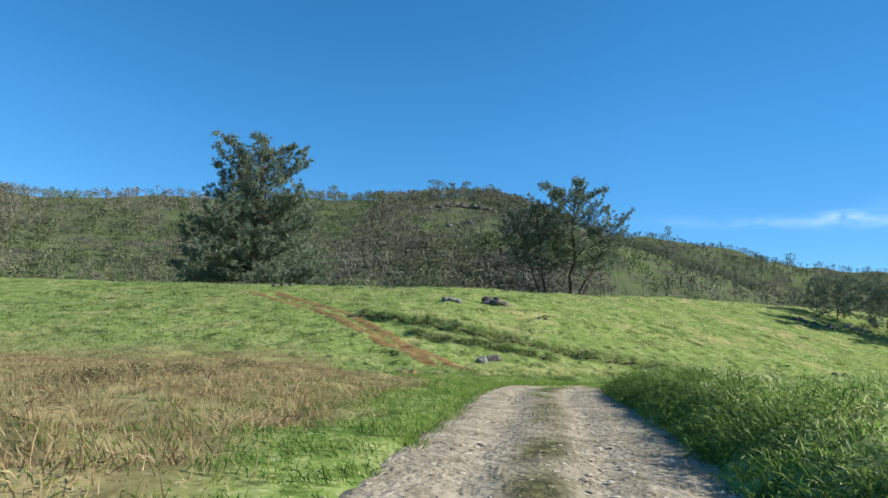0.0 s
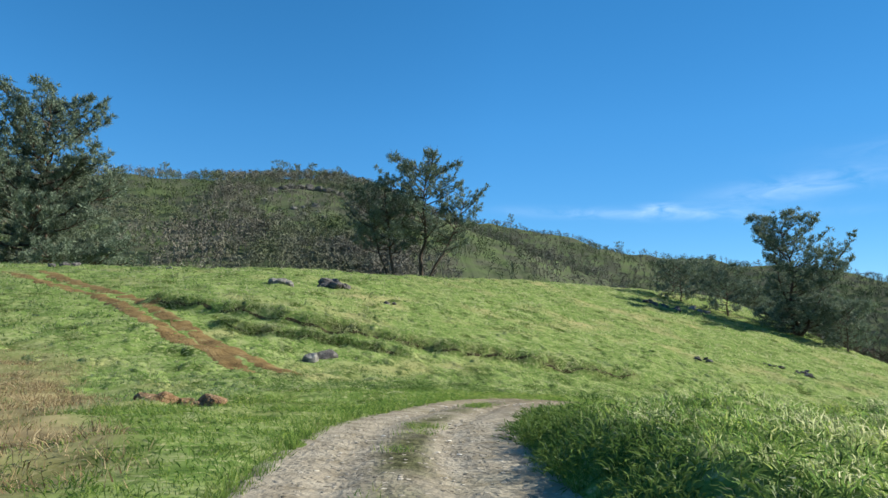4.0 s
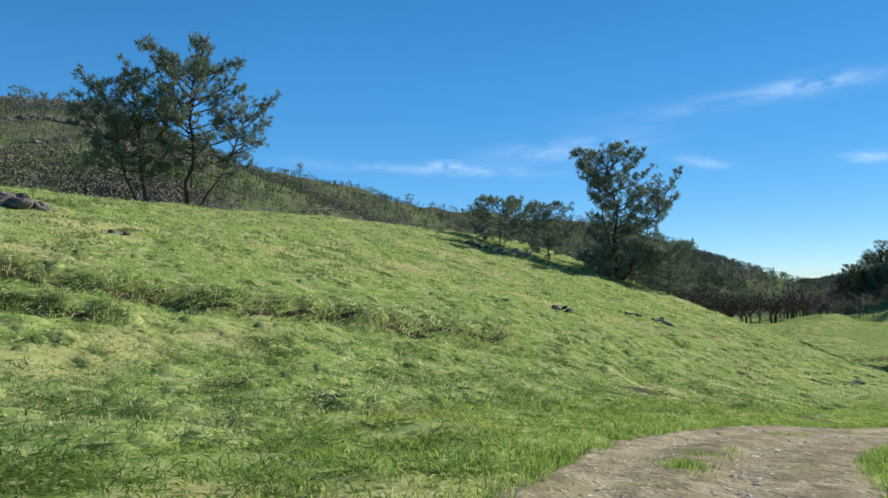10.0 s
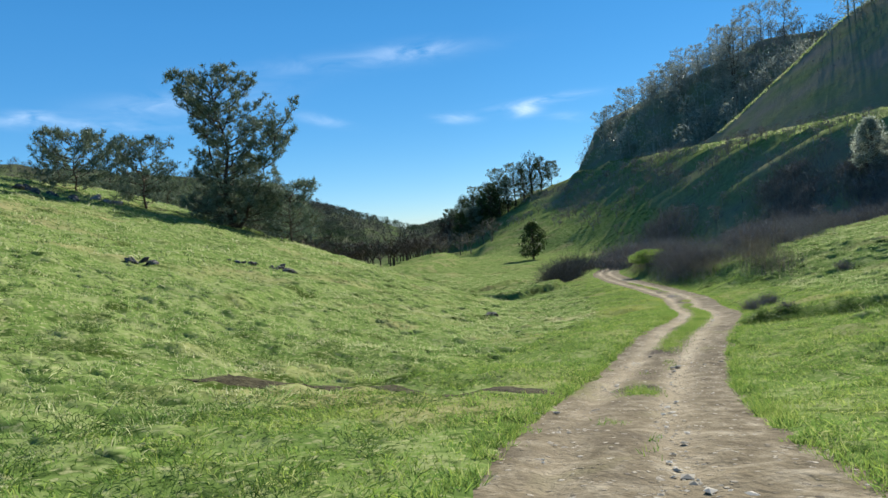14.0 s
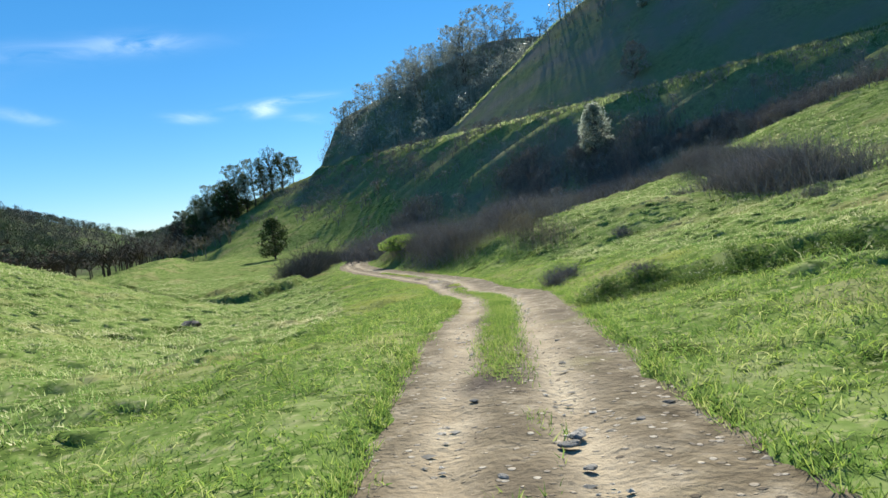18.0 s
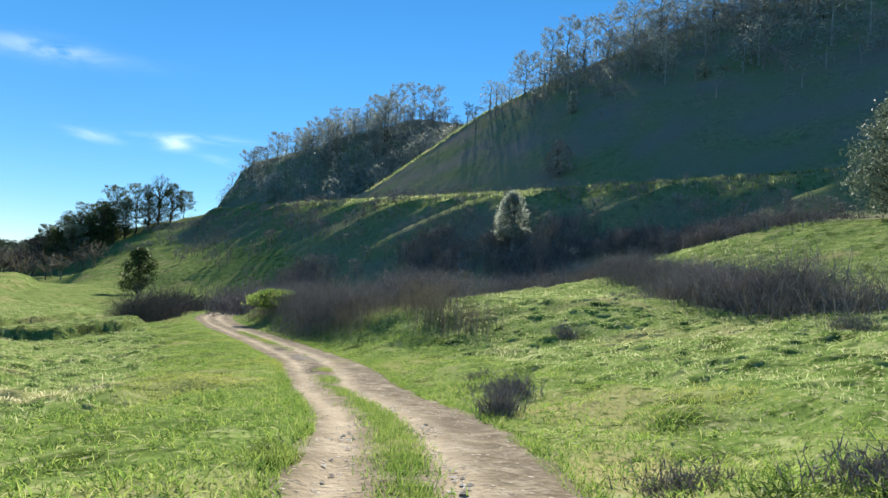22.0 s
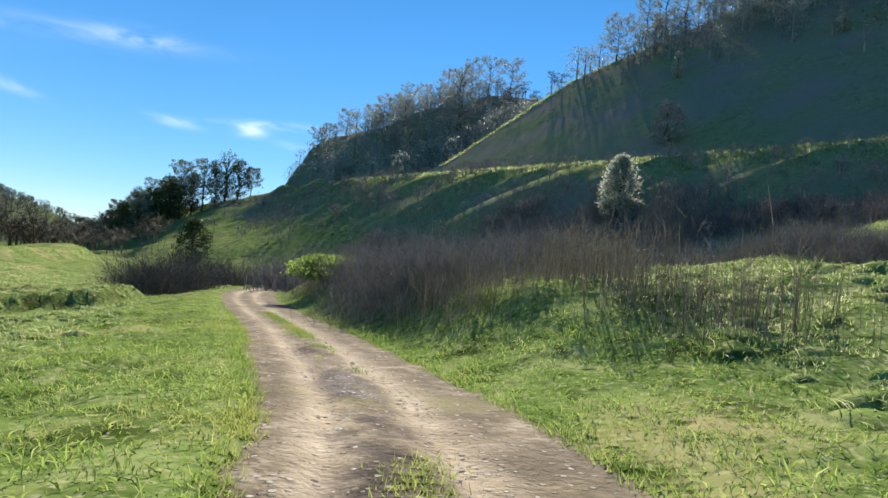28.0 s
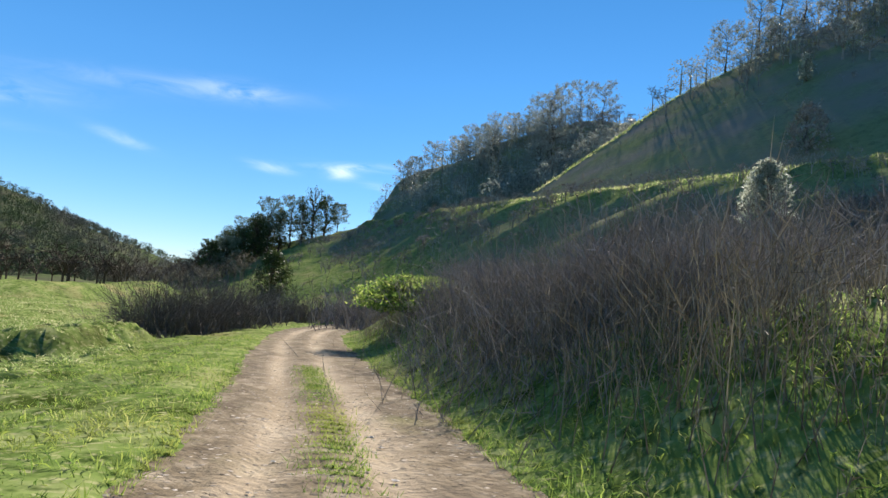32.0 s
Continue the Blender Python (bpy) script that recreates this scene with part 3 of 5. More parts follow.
def ground_z(x, y):
    """Height of the ground's mesh at places, between its grid lines."""
    x, y = np.asarray(x, float), np.asarray(y, float)
    i, j = np.clip(np.searchsorted(GX, x) - 1, 0, len(GX) - 2), np.clip(np.searchsorted(GY, y) - 1, 0, len(GY) - 2)
    s, t = (x - GX[i]) / (GX[i + 1] - GX[i]), (y - GY[j]) / (GY[j + 1] - GY[j])
    return (GZ[j, i] * (1 - s) + GZ[j, i + 1] * s) * (1 - t) + (GZ[j + 1, i] * (1 - s) + GZ[j + 1, i + 1] * s) * t


def dryness(x, y):
    """The brown field west of the road, and bleached tops of the eroded banks."""
    far = step(3.2, 4.5, 1.5 - x - 0.45 * np.maximum(y - 17, 0) + 0.8 * waves(x, y, 7, 51)) * (1 - step(34, 47, y + 3 * waves(x, y, 12, 52)))
    return far * (0.75 + 0.25 * np.clip(waves(x, y, 5, 53), -1, 1))


DRY = dryness(XX, YY)
uu, ww = (XX + YY) / 1.41421, (XX - YY) / 1.41421
w_foot = 84 - 18 * step(120, 165, uu) + 16 * step(190, 280, uu)
patchy = 0.8 + 0.3 * np.clip(waves(XX, YY, 25, 57), -1, 0.6)
# two ground colours: darker on the sunlit hills, paler to brighten the shaded slope
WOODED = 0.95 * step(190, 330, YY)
SCRUB = np.clip(0.95 * step(w_foot - 4, w_foot + 6, ww + 3 * waves(XX, YY, 14, 58)) * (1 - 0.8 * np.exp(-((GZ - bench(uu) + 2.5) / 3.8) ** 2)), 0, 1) * patchy * (1 - step(190, 330, YY)) * (1 - 0.4 * step(165, 215, uu) * (1 - step(104, 112, ww)))
ground = new("ground", mesh_np("ground", np.stack([XX, YY, GZ], -1).reshape(-1, 3), grid_faces(len(GY), len(GX)), grass_ground, True, {"dry": DRY, "scrub": SCRUB, "wooded": WOODED, "bank_shade": np.clip(BANK_SHADE, 0, 1)}))
tagged(ground, "rolling grass hills with green and straw-coloured patches", "ground", kind="structure")

# ---- dirt road ----
fine_line = spline(ROAD, 34)
seg = np.gradient(fine_line[:, :2], axis=0)
seg /= np.linalg.norm(seg, axis=1)[:, None]
acr = np.linspace(-2.6, 2.6, 36)
acr = acr[None] * (half_road(fine_line[:, 0]) / 1.8)[:, None]
RX = fine_line[:, None, 0] + seg[:, None, 1] * acr
RY = fine_line[:, None, 1] - seg[:, None, 0] * acr
RZ = fine_line[:, None, 2] + 0 * RX
wander = 0.12 * waves(RX, RY, 14.0, 41)
ac = acr + wander + 0.45 * np.interp(np.arange(len(fine_line)), np.arange(len(SHIFT)) * 34, SHIFT)[:, None]
RZ = RZ - 0.05 * np.exp(-((np.abs(ac) - 0.68) / 0.24) ** 2) + 0.02 * np.exp(-(ac / 0.4) ** 2)
RZ = RZ + 0.022 * waves(RX, RY, 1.4, 42, 3) + 0.012 * waves(RX, RY, 0.35, 43, 2)
RZ = RZ - 0.5 * step(1.95, 2.6, np.abs(acr) * 1.8 / half_road(fine_line[:, 0])[:, None])
RUT = np.exp(-((np.abs(ac) - 0.72) / 0.34) ** 2) * (0.35 + 0.65 * step(18, 34, RX)) * np.clip(0.85 + 0.5 * waves(RX, RY, 9, 44), 0, 1)
MUD = np.clip(waves(RX, RY, 6, 45) * 1.2 - 0.35 + 1.3 * np.exp(-((RX - 70) / 6.5) ** 2) * (0.75 + 1.2 * waves(RX, RY, 1.0, 49)), 0, 1) * np.exp(-((ac + 0.1) / 0.55) ** 4)
GREY = 1 - step(22, 34, RY)
MID = GREY * np.exp(-((ac - 0.05) / 0.36) ** 4) * np.clip(0.75 + 0.7 * waves(RX, RY, 2.5, 48), 0, 1)
road = new("road", mesh_np("road", np.stack([RX, RY, RZ], -1).reshape(-1, 3), grid_faces(*RX.shape), dirt, True, {"rut": RUT * (1 - GREY), "mud": MUD * (1 - GREY), "wet": MUD * np.exp(-((RX - 71) / 5) ** 2), "grey": 0.85 * GREY, "mid": MID}))
tagged(road, "rutted brown dirt road with gravel and a grassy middle", "road", kind="structure")


def road_z(x, y):
    return land(x, y, False)


# ---- trees ----
def stem_line(rng, base, top, bends, wobble):
    s = np.linspace(0, 1, bends)[:, None]
    p = np.asarray(base) * (1 - s) + np.asarray(top) * s
    p[1:-1] += rng.normal(size=(bends - 2, 3)) * wobble * [1, 1, 0.2]
    return p


def pine(name, at, h, wide, seed, label, stems=((0, 0, 1.0, 1.0),), bare=0.2, leaf=None, wood=None, limbs=26, pom=0.9, needle_count=12, outline=None, thick=0.017, side_shoots=0.8, fullness=1.2, group=""):
    """An open-crowned pine: leaning stems, limbs that sweep up, side shoots, and round tufts of needles at their ends."""
    rng = np.random.RandomState(seed)
    top_thing = new(name)
    top_thing.location = at
    wood_heap, leaf_heap = Heap(), Heap()
    outline = outline or tuple((f, r * 0.5 * wide / h) for f, r in ((0, 0.5), (0.15, 0.75), (0.35, 1.0), (0.6, 0.95), (0.85, 0.7), (1, 0.25)))
    of, orr = [q[0] for q in outline], [q[1] for q in outline]
    steps = np.linspace(0, 1, 9)
    spots, ways = [], []
    for n, (lx, ly, tall, share) in enumerate(stems):
        hh = h * tall
        line = stem_line(rng, (0.02 * lx, 0.02 * ly, -0.4), (lx, ly, 0.90 * hh), 9, 0.011 * h)
        line[:, :2] += np.array([lx, ly]) * (steps ** 0.8 - steps)[:, None]
        rad = thick * h * (1 - 0.93 * steps ** 0.8) * (1 if n == 0 else 0.7)
        rad[0] *= 1.35
        wood_heap.tube(line, rad, 8)
        count = max(5, int(limbs * (share if n else 1)))
        for k in range(count):
            f = bare + (0.90 - bare) * (k + rng.rand()) / count
            start = np.array([np.interp(f, steps, line[:, c]) for c in range(3)])
            az = 2.4 * k + rng.rand() * 1.3
            reach = np.interp(f * tall if n else f, of, orr) * h * share * (0.70 + 0.32 * rng.rand() ** 0.7)
            tilt = radians(-8 + 44 * f ** 1.3 + 16 * rng.rand())
            ln = reach / max(0.55, math.cos(tilt))
            way = np.array([math.cos(az) * math.cos(tilt), math.sin(az) * math.cos(tilt), math.sin(tilt)])
            s = np.linspace(0, 1, 6)[:, None]
            lim = start + ln * s * way + np.array([0, 0, 1]) * (ln * 0.26 * s ** 2 - 0.13 * ln * s) + rng.normal(size=(6, 3)) * 0.03 * ln * s
            lim[:, 2] = np.clip(lim[:, 2], 0.3, 0.89 * h)
            wood_heap.tube(lim, np.linspace(0.011 * ln + 0.0022 * h, 0.012, 6), 5)
            across = np.cross(way, [0, 0, 1.0])
            for g in range(max(3, int(2 + side_shoots * ln))):
                q = 0.28 + 0.72 * (g + rng.rand()) / max(3, int(2 + side_shoots * ln))
                o = np.array([np.interp(q, s[:, 0], lim[:, c]) for c in range(3)])
                turn = (1 if g % 2 else -1) * (0.5 + 0.6 * rng.rand())
                out = unit(way + across * turn + np.array([0, 0, 0.35 + 0.5 * rng.rand()]) + rng.normal(size=3) * 0.15)
                sl = (0.16 + 0.20 * rng.rand()) * ln * (1.25 - 0.6 * q) + 0.5 * pom
                mid = o + out * sl * 0.55 + rng.normal(size=3) * 0.05 * sl
                tip = o + out * sl + np.array([0, 0, 0.14 * sl])
                if pom < 1.2:
                    wood_heap.tube([o, mid, tip], [0.006 * ln + 0.012, 0.004 * ln + 0.010, 0.008], 3)
                spots += [tip, mid]
                ways += [out, out]
                for _ in range(int(fullness * sl / pom)):
                    e = o + (tip - o) * (0.35 + 0.6 * rng.rand()) + rng.normal(size=3) * 0.45 * pom
                    spots.append(e)
                    ways.append(unit(e - o))
            spots.append(lim[-1])
            ways.append(way)
        spots += [line[-1], line[-1] + [0.2, 0, 0.3]]
        ways += [np.array([0, 0, 1.0])] * 2
    spots, ways = np.array(spots), np.array(ways)
    spots[:, 2] = np.where(spots[:, 2] > 0.88 * h, 0.88 * h + 0.4 * (spots[:, 2] - 0.88 * h), spots[:, 2])
    size = np.repeat(pom * (0.6 + 0.65 * rng.rand(len(spots))), needle_count)
    c, lead = np.repeat(spots, needle_count, 0), np.repeat(ways, needle_count, 0)
    m = len(c)
    way_n = unit(rng.normal(size=(m, 3)) + 0.75 * lead + [0, 0, 0.3])
    leaf_heap.sprays(c + way_n * 0.08 * size[:, None] + rng.normal(size=(m, 3)) * 0.13 * size[:, None], way_n, size * (0.35 + 0.4 * rng.rand(m)), size * (0.09 + 0.06 * rng.rand(m)), rng)
    part("trunk", wood_heap.mesh("trunk", wood or bark, True), top_thing, "")
    part("crown", leaf_heap.mesh("crown", leaf or needles), top_thing, "")
    return tagged(top_thing, label, "tree", group)


def bare_tree(heap, rng, at, h, wide, twigs=60, width=0.05):
    """A leafless oak: short trunk, forked limbs and a haze of twigs."""
    at = np.asarray(at, float)
    fork = at + [0, 0, 0.28 * h]
    heap.tube([at - [0, 0, 0.3], fork], [0.03 * h, 0.02 * h], 4)
    ends = []
    for k in range(5):
        az = k * 1.257 + rng.rand()
        tip = fork + [math.cos(az) * wide * 0.36, math.sin(az) * wide * 0.36, (0.3 + 0.3 * rng.rand()) * h]
        heap.tube([fork, (fork + tip) / 2 + [0, 0, 0.06 * h], tip], [0.014 * h, 0.01 * h, 0.004 * h], 3)
        ends += [tip, (fork + tip) / 2]
    c = np.array(ends)[rng.randint(len(ends), size=twigs)]
    way = unit(rng.normal(size=(twigs, 3)) * [1, 1, 0.7] + [0, 0, 0.45])
    heap.sprays(c, way, wide * (0.14 + 0.22 * rng.rand(twigs)), width, rng)


def leafy_tree(name, at, h, wide, seed, label, leaf, wood, clumps=150, tufts=26, size=0.35, low=0.12, group="", category="tree"):
    """A small broad-leaved tree: trunk, limbs and many loose clumps of leaves."""
    rng = np.random.RandomState(seed)
    top_thing = new(name)
    top_thing.location = at
    wood_heap, leaf_heap = Heap(), Heap()
    line = stem_line(rng, (0, 0, -0.3), (rng.normal() * 0.04 * h, 0, h * 0.92), 7, 0.02 * h)
    wood_heap.tube(line, np.linspace(0.026 * h, 0.004 * h, 7), 7)
    for k in range(clumps):
        f = low + (1 - low) * rng.rand()
        az = rng.rand() * 6.283
        reach = 0.5 * wide * math.sin(math.pi * min(0.98, 0.1 + 0.88 * (f - low) / (1 - low)) ** 0.75) ** 0.6 * (0.35 + 0.65 * rng.rand())
        c = np.array([math.cos(az) * reach, math.sin(az) * reach, f * h])
        root = np.array([np.interp(max(0.08, f - 0.18), np.linspace(0, 1, 7), line[:, q]) for q in range(3)])
        if k % 2 == 0:
            wood_heap.tube([root, (root + c) / 2 + [0, 0, 0.02 * h], c], [0.008 * h, 0.005 * h, 0.01], 3)
        way = unit(rng.normal(size=(tufts, 3)) + [0, 0, 0.2])
        leaf_heap.sprays(c + rng.normal(size=(tufts, 3)) * [0.055 * wide, 0.055 * wide, 0.035 * h], way, size * (0.6 + 0.7 * rng.rand(tufts)), size * 0.45, rng)
    part("trunk", wood_heap.mesh("trunk", wood, True), top_thing)
    part("crown", leaf_heap.mesh("crown", leaf), top_thing)
    return tagged(top_thing, label, category, group)


def on_ground(x, y, sink=0.0):
    return (x, y, float(ground_z(x, y)) - sink)


pine("pine_tree", on_ground(-45.5, 101), 29.5, 27, 3, "broad grey-green pine with low sweeping limbs on the knoll", ((0.6, 0, 1, 1), (-2.0, 0.5, 0.7, 0.35), (2.5, 1, 0.6, 0.35)), bare=0.03, limbs=64, pom=1.0, needle_count=24, fullness=1.9,
     outline=((0, 0.44), (0.15, 0.43), (0.3, 0.40), (0.5, 0.33), (0.62, 0.27), (0.8, 0.21), (0.92, 0.16), (1, 0.08)))
pine("pine_tree", on_ground(2.6, 111), 18.6, 15, 5, "dark leaning pine with two stems on the grassy crest", ((-2.0, 0.5, 1, 0.8), (-5.5, 1.0, 0.93, 0.75)), bare=0.34, limbs=26, pom=0.8, needle_count=22, fullness=1.3,
     outline=((0, 0.30), (0.35, 0.34), (0.6, 0.34), (0.8, 0.27), (0.93, 0.18), (1, 0.08)))
pine("pine_tree", on_ground(6.3, 112), 22.3, 18, 8, "open forked pine with dark stems on the grassy crest", ((0.6, 0, 1, 1), (7.4, 0.5, 0.76, 0.6)), bare=0.36, limbs=34, pom=0.8, needle_count=22, fullness=1.3,
     outline=((0, 0.24), (0.3, 0.26), (0.5, 0.28), (0.7, 0.29), (0.86, 0.25), (0.95, 0.19), (1, 0.12)))
pine("pine_tree", on_ground(68, 114), 22, 14, 12, "tall dark pine with several stems at the edge of the knoll", ((-1.6, 0, 1, 1), (4.1, -5.8, 0.66, 0.62), (-3.0, 1, 0.8, 0.3)), bare=0.03, limbs=60, pom=0.9, needle_count=22, fullness=1.3,
     outline=((0, 0.30), (0.15, 0.30), (0.26, 0.18), (0.45, 0.21), (0.65, 0.25), (0.80, 0.24), (0.92, 0.17), (1, 0.10)))
for x, y, h, wd, sd in ((84, 176, 14.5, 6.5, 21), (82, 194, 18.5, 7, 22), (86, 166, 7.5, 8, 23), (88.5, 163, 7, 7, 24), (74, 122, 9, 9, 25), (78, 119, 8, 8, 26), (100, 172, 7, 7, 27), (73, 109, 8.5, 8, 28), (60, 121, 9.5, 9, 29), (54, 126, 8, 9, 30)):
    pine("pine_tree", on_ground(x, y), h, wd, sd, "small open pine beyond the crest of the knoll", bare=0.08, limbs=30, pom=0.9, needle_count=16, outline=((0, 0.10), (0.2, 0.21), (0.5, 0.23), (0.8, 0.19), (0.95, 0.12), (1, 0.07)) if h > 10 else None, group="pines beyond the knoll")

leafy_tree("poplar_tree", on_ground(171.5, 51.9), 10.2, 6.8, 41, "pale silvery small tree with a narrow crown above the brush", pale_leaf, grey_bark, 220, 26, 0.5)
leafy_tree("oak_tree", on_ground(122.5, 5.5), 14.0, 12.5, 47, "large grey-green leafy oak at the upper edge of the meadow", needles, bark, 400, 30, 0.45, low=0.05)
leafy_tree("oak_tree", on_ground(196, 143), 11, 9, 43, "dark evergreen oak beside the bend of the road", oak_leaf, bark, 170, 26, 0.55)


# trees on the far slope and on its bench
rng = np.random.RandomState(77)


def uw(u, w):
    return (u + w) / 1.41421, (u - w) / 1.41421


SLOPE_TREES = [(432, 138, 15, 9, 0), (436, 146, 13, 9, 1), (440, 158, 14, 10, 1), (438, 172, 15, 9, 1), (432, 182, 17, 11, 0), (428, 190, 20, 13, 0), (420, 196, 18, 9, 1), (410, 204, 21, 9, 0),
               (398, 212, 24, 10, 0), (386, 216, 20, 12, 1), (372, 220, 20, 14, 1), (352, 176, 30, 19, 0), (340, 170, 24, 14, 1), (362, 184, 22, 12, 0), (330, 158, 20, 10, 1), (376, 160, 18, 10, 1), (350, 150, 17, 9, 0),
               (395, 158, 16, 9, 1), (318, 142, 15, 8, 0), (258, 182, 15, 11, 1), (252, 190, 21, 9, 0), (248, 195, 23, 9, 0), (241, 197, 19, 9, 0), (234, 203, 17, 13, 1)]
CREST_TREES = [(226, 208, 20, 14, 1), (218, 214, 22, 13, 0), (210, 219, 20, 14, 1), (201, 222, 24, 14, 0), (192, 226, 21, 15, 1), (184, 228, 24, 14, 0), (176, 226, 20, 14, 1), (168, 228, 24, 14, 0), (158, 224, 21, 14, 1),
               (150, 226, 24, 15, 0), (140, 224, 21, 14, 1), (130, 222, 24, 14, 0), (120, 218, 21, 14, 1), (208, 200, 15, 10, 1), (190, 205, 16, 10, 1), (170, 200, 15, 10, 1), (150, 196, 15, 10, 1), (190, 175, 7, 4, 2),
               (168, 165, 6, 4, 2), (205, 152, 7, 4, 2), (178, 118, 9, 8, 3)]
for k, (u, w, h, wd, kind) in enumerate(SLOPE_TREES + CREST_TREES):
    x, y = uw(u, w)
    if kind == 2:
        leafy_tree("oak_tree", on_ground(x, y), h, wd, 300 + k, "small pale tree on the shaded slope", pale_leaf, grey_bark, 50, 16, 0.6, group="trees on the shaded slope")
    elif kind == 3:
        leafy_tree("oak_tree", on_ground(x, y), h, wd, 300 + k, "reddish-brown bare bush on the edge of the bench", slope_twig, grey_bark, 60, 20, 0.7, group="trees on the shaded slope")
    else:
        pine("pine_tree", on_ground(x, y), 1.13 * h, 1.2 * wd, 100 + k, "grey-green pine on the steep shaded slope" if kind == 0 else "greyish open tree on the steep shaded slope", bare=0.08, leaf=grey_needles, limbs=26, pom=1.5, needle_count=9, side_shoots=0.55, group="trees on the shaded slope")
GROVE = [(388, 46, 15, 10, 0), (396, 54, 15, 11, 1), (402, 60, 18, 12, 2), (406, 66, 24, 14, 0), (410, 62, 15, 12, 2), (412, 72, 17, 11, 1), (418, 78, 22, 13, 0), (414, 66, 14, 10, 2), (424, 90, 21, 14, 2), (420, 84, 16, 11, 1), (428, 97, 18, 12, 2), (398, 48, 13, 10, 2), (384, 40, 14, 9, 1), (408, 56, 12, 9, 2), (430, 104, 13, 9, 0), (488, 46, 13, 10, 2), (482, 52, 15, 10, 1), (476, 49, 16, 9, 0), (468, 57, 18, 12, 1), (460, 54, 15, 11, 2), (452, 62, 19, 11, 0), (446, 59, 15, 12, 1), (438, 66, 17, 11, 2), (430, 70, 16, 11, 1)]
for k, (u, w, h, wd, kind) in enumerate(GROVE):
    x, y = uw(u, w)
    if kind == 0:
        pine("pine_tree", on_ground(x, y), 1.22 * h, 1.1 * wd, 200 + k, "dark flat-topped pine in the grove on the spur", bare=0.3, limbs=24, pom=1.5, needle_count=14, side_shoots=0.7, group="grove on the spur")
    else:
        leafy_tree("oak_tree", on_ground(x, y), 1.15 * h, 1.15 * wd, 200 + k, "dark round-crowned oak in the grove on the spur", oak_leaf, bark, 110, 20, 0.8, group="grove on the spur")

# trees and shrubs joined into woods
def leaf_kind(seed, leaves, width):
    """A small leafy tree one metre tall, cheap enough to stand in hundreds."""
    heap, rng = Heap(), np.random.RandomState(seed)
    heap.tube([(0, 0, -0.05), (0.01, 0, 0.5), (0.0, 0.01, 0.85)], [0.025, 0.016, 0.006], 4)
    hubs = np.array([(math.cos(k * 2.4) * r, math.sin(k * 2.4) * r, z) for k, (r, z) in enumerate(zip(0.27 * np.sin(np.linspace(0.5, 2.9, 16)), np.linspace(0.22, 0.95, 16)))])
    c = hubs[rng.randint(16, size=leaves)] + rng.normal(size=(leaves, 3)) * [0.07, 0.07, 0.05]
    heap.sprays(c, unit(rng.normal(size=(leaves, 3)) + [0, 0, 0.3]), 0.06 + 0.07 * rng.rand(leaves), width, rng)
    return np.concatenate(heap.v), np.concatenate(heap.f)


def bare_kind(seed, twigs, width, light=False):
    """A leafless oak one metre tall; the light kind is a dome of twigs on a short trunk, for far hills."""
    heap, rng = Heap(), np.random.RandomState(seed)
    if light:
        heap.tube([(0, 0, -0.05), (0, 0, 0.35)], [0.03, 0.015], 3)
        hubs = unit(rng.normal(size=(7, 3)) + [0, 0, 0.5]) * [0.26, 0.26, 0.20] + [0, 0, 0.58]
        heap.sprays(np.zeros((7, 3)) + [0, 0, 0.25], hubs - [0, 0, 0.25], 1.0, 0.025, rng)
        out = unit(rng.normal(size=(twigs, 3)) + [0, 0, 0.35])
        c = hubs[rng.randint(7, size=twigs)] + out * [0.15, 0.15, 0.11] * rng.rand(twigs, 1) ** 0.5
        heap.sprays(c, unit(out + rng.normal(size=(twigs, 3)) * 0.6), 0.07 + 0.10 * rng.rand(twigs), width, rng)
    else:
        bare_tree(heap, rng, (0, 0, 0), 1.0, 1.05, twigs, width)
    return np.concatenate(heap.v), np.concatenate(heap.f)


def forest(name, x, y, tall, kinds, mat, label, seed):
    """Many leafless trees joined into one mesh, turned and sized one by one."""
    rng = np.random.RandomState(seed)
    vs, fs, n = [], [], 0
    z = ground_z(x, y)
    for k in range(len(x)):
        v, f = kinds[k % len(kinds)]
        a, s = rng.rand() * 6.283, tall[k]
        c, d = math.cos(a) * s * (0.8 + 0.5 * rng.rand()), math.sin(a) * s
        vs.append(np.stack([v[:, 0] * c - v[:, 1] * d + x[k], v[:, 0] * d + v[:, 1] * c + y[k], v[:, 2] * s + z[k]], 1))
        fs.append(f + n)
        n += len(v)
    return tagged(new(name, mesh_np(name, np.concatenate(vs), np.concatenate(fs), mat)), label, "woods", kind="stuff")


near_kinds = [bare_kind(500 + k, 110, 0.014) for k in range(7)]
far_kinds = [bare_kind(520 + k, 38, 0.06, True) for k in range(9)]
u, w = 330 + 150 * rng.rand(90), 2 + 50 * rng.rand(90)
forest("valley_woods", *uw(u, w), 7 + 4 * rng.rand(90), near_kinds, twig, "row of leafless dark oaks along the valley floor", 1)
along = np.array([(112, 160), (150, 178), (200, 205), (258, 238), (330, 277), (372, 302)], float)
k = np.linspace(0, 4.99, 74)
i = k.astype(int)
row = along[i] * (1 - k % 1)[:, None] + along[i + 1] * (k % 1)[:, None] + rng.normal(size=(74, 2)) * 5
forest("valley_woods", row[:, 0], row[:, 1], 8 + 4.5 * rng.rand(74), near_kinds, bark, "dark leafless oaks standing in a row above the creek", 24)
slope_kinds = [bare_kind(540 + k, 80, 0.03, True) for k in range(9)]
u, w = 110 + 310 * rng.rand(480), 150 + 90 * rng.rand(480) ** 0.7
ok = (np.abs(u - 262) > 16) | (rng.rand(480) < 0.25)
u, w = u[ok], w[ok]
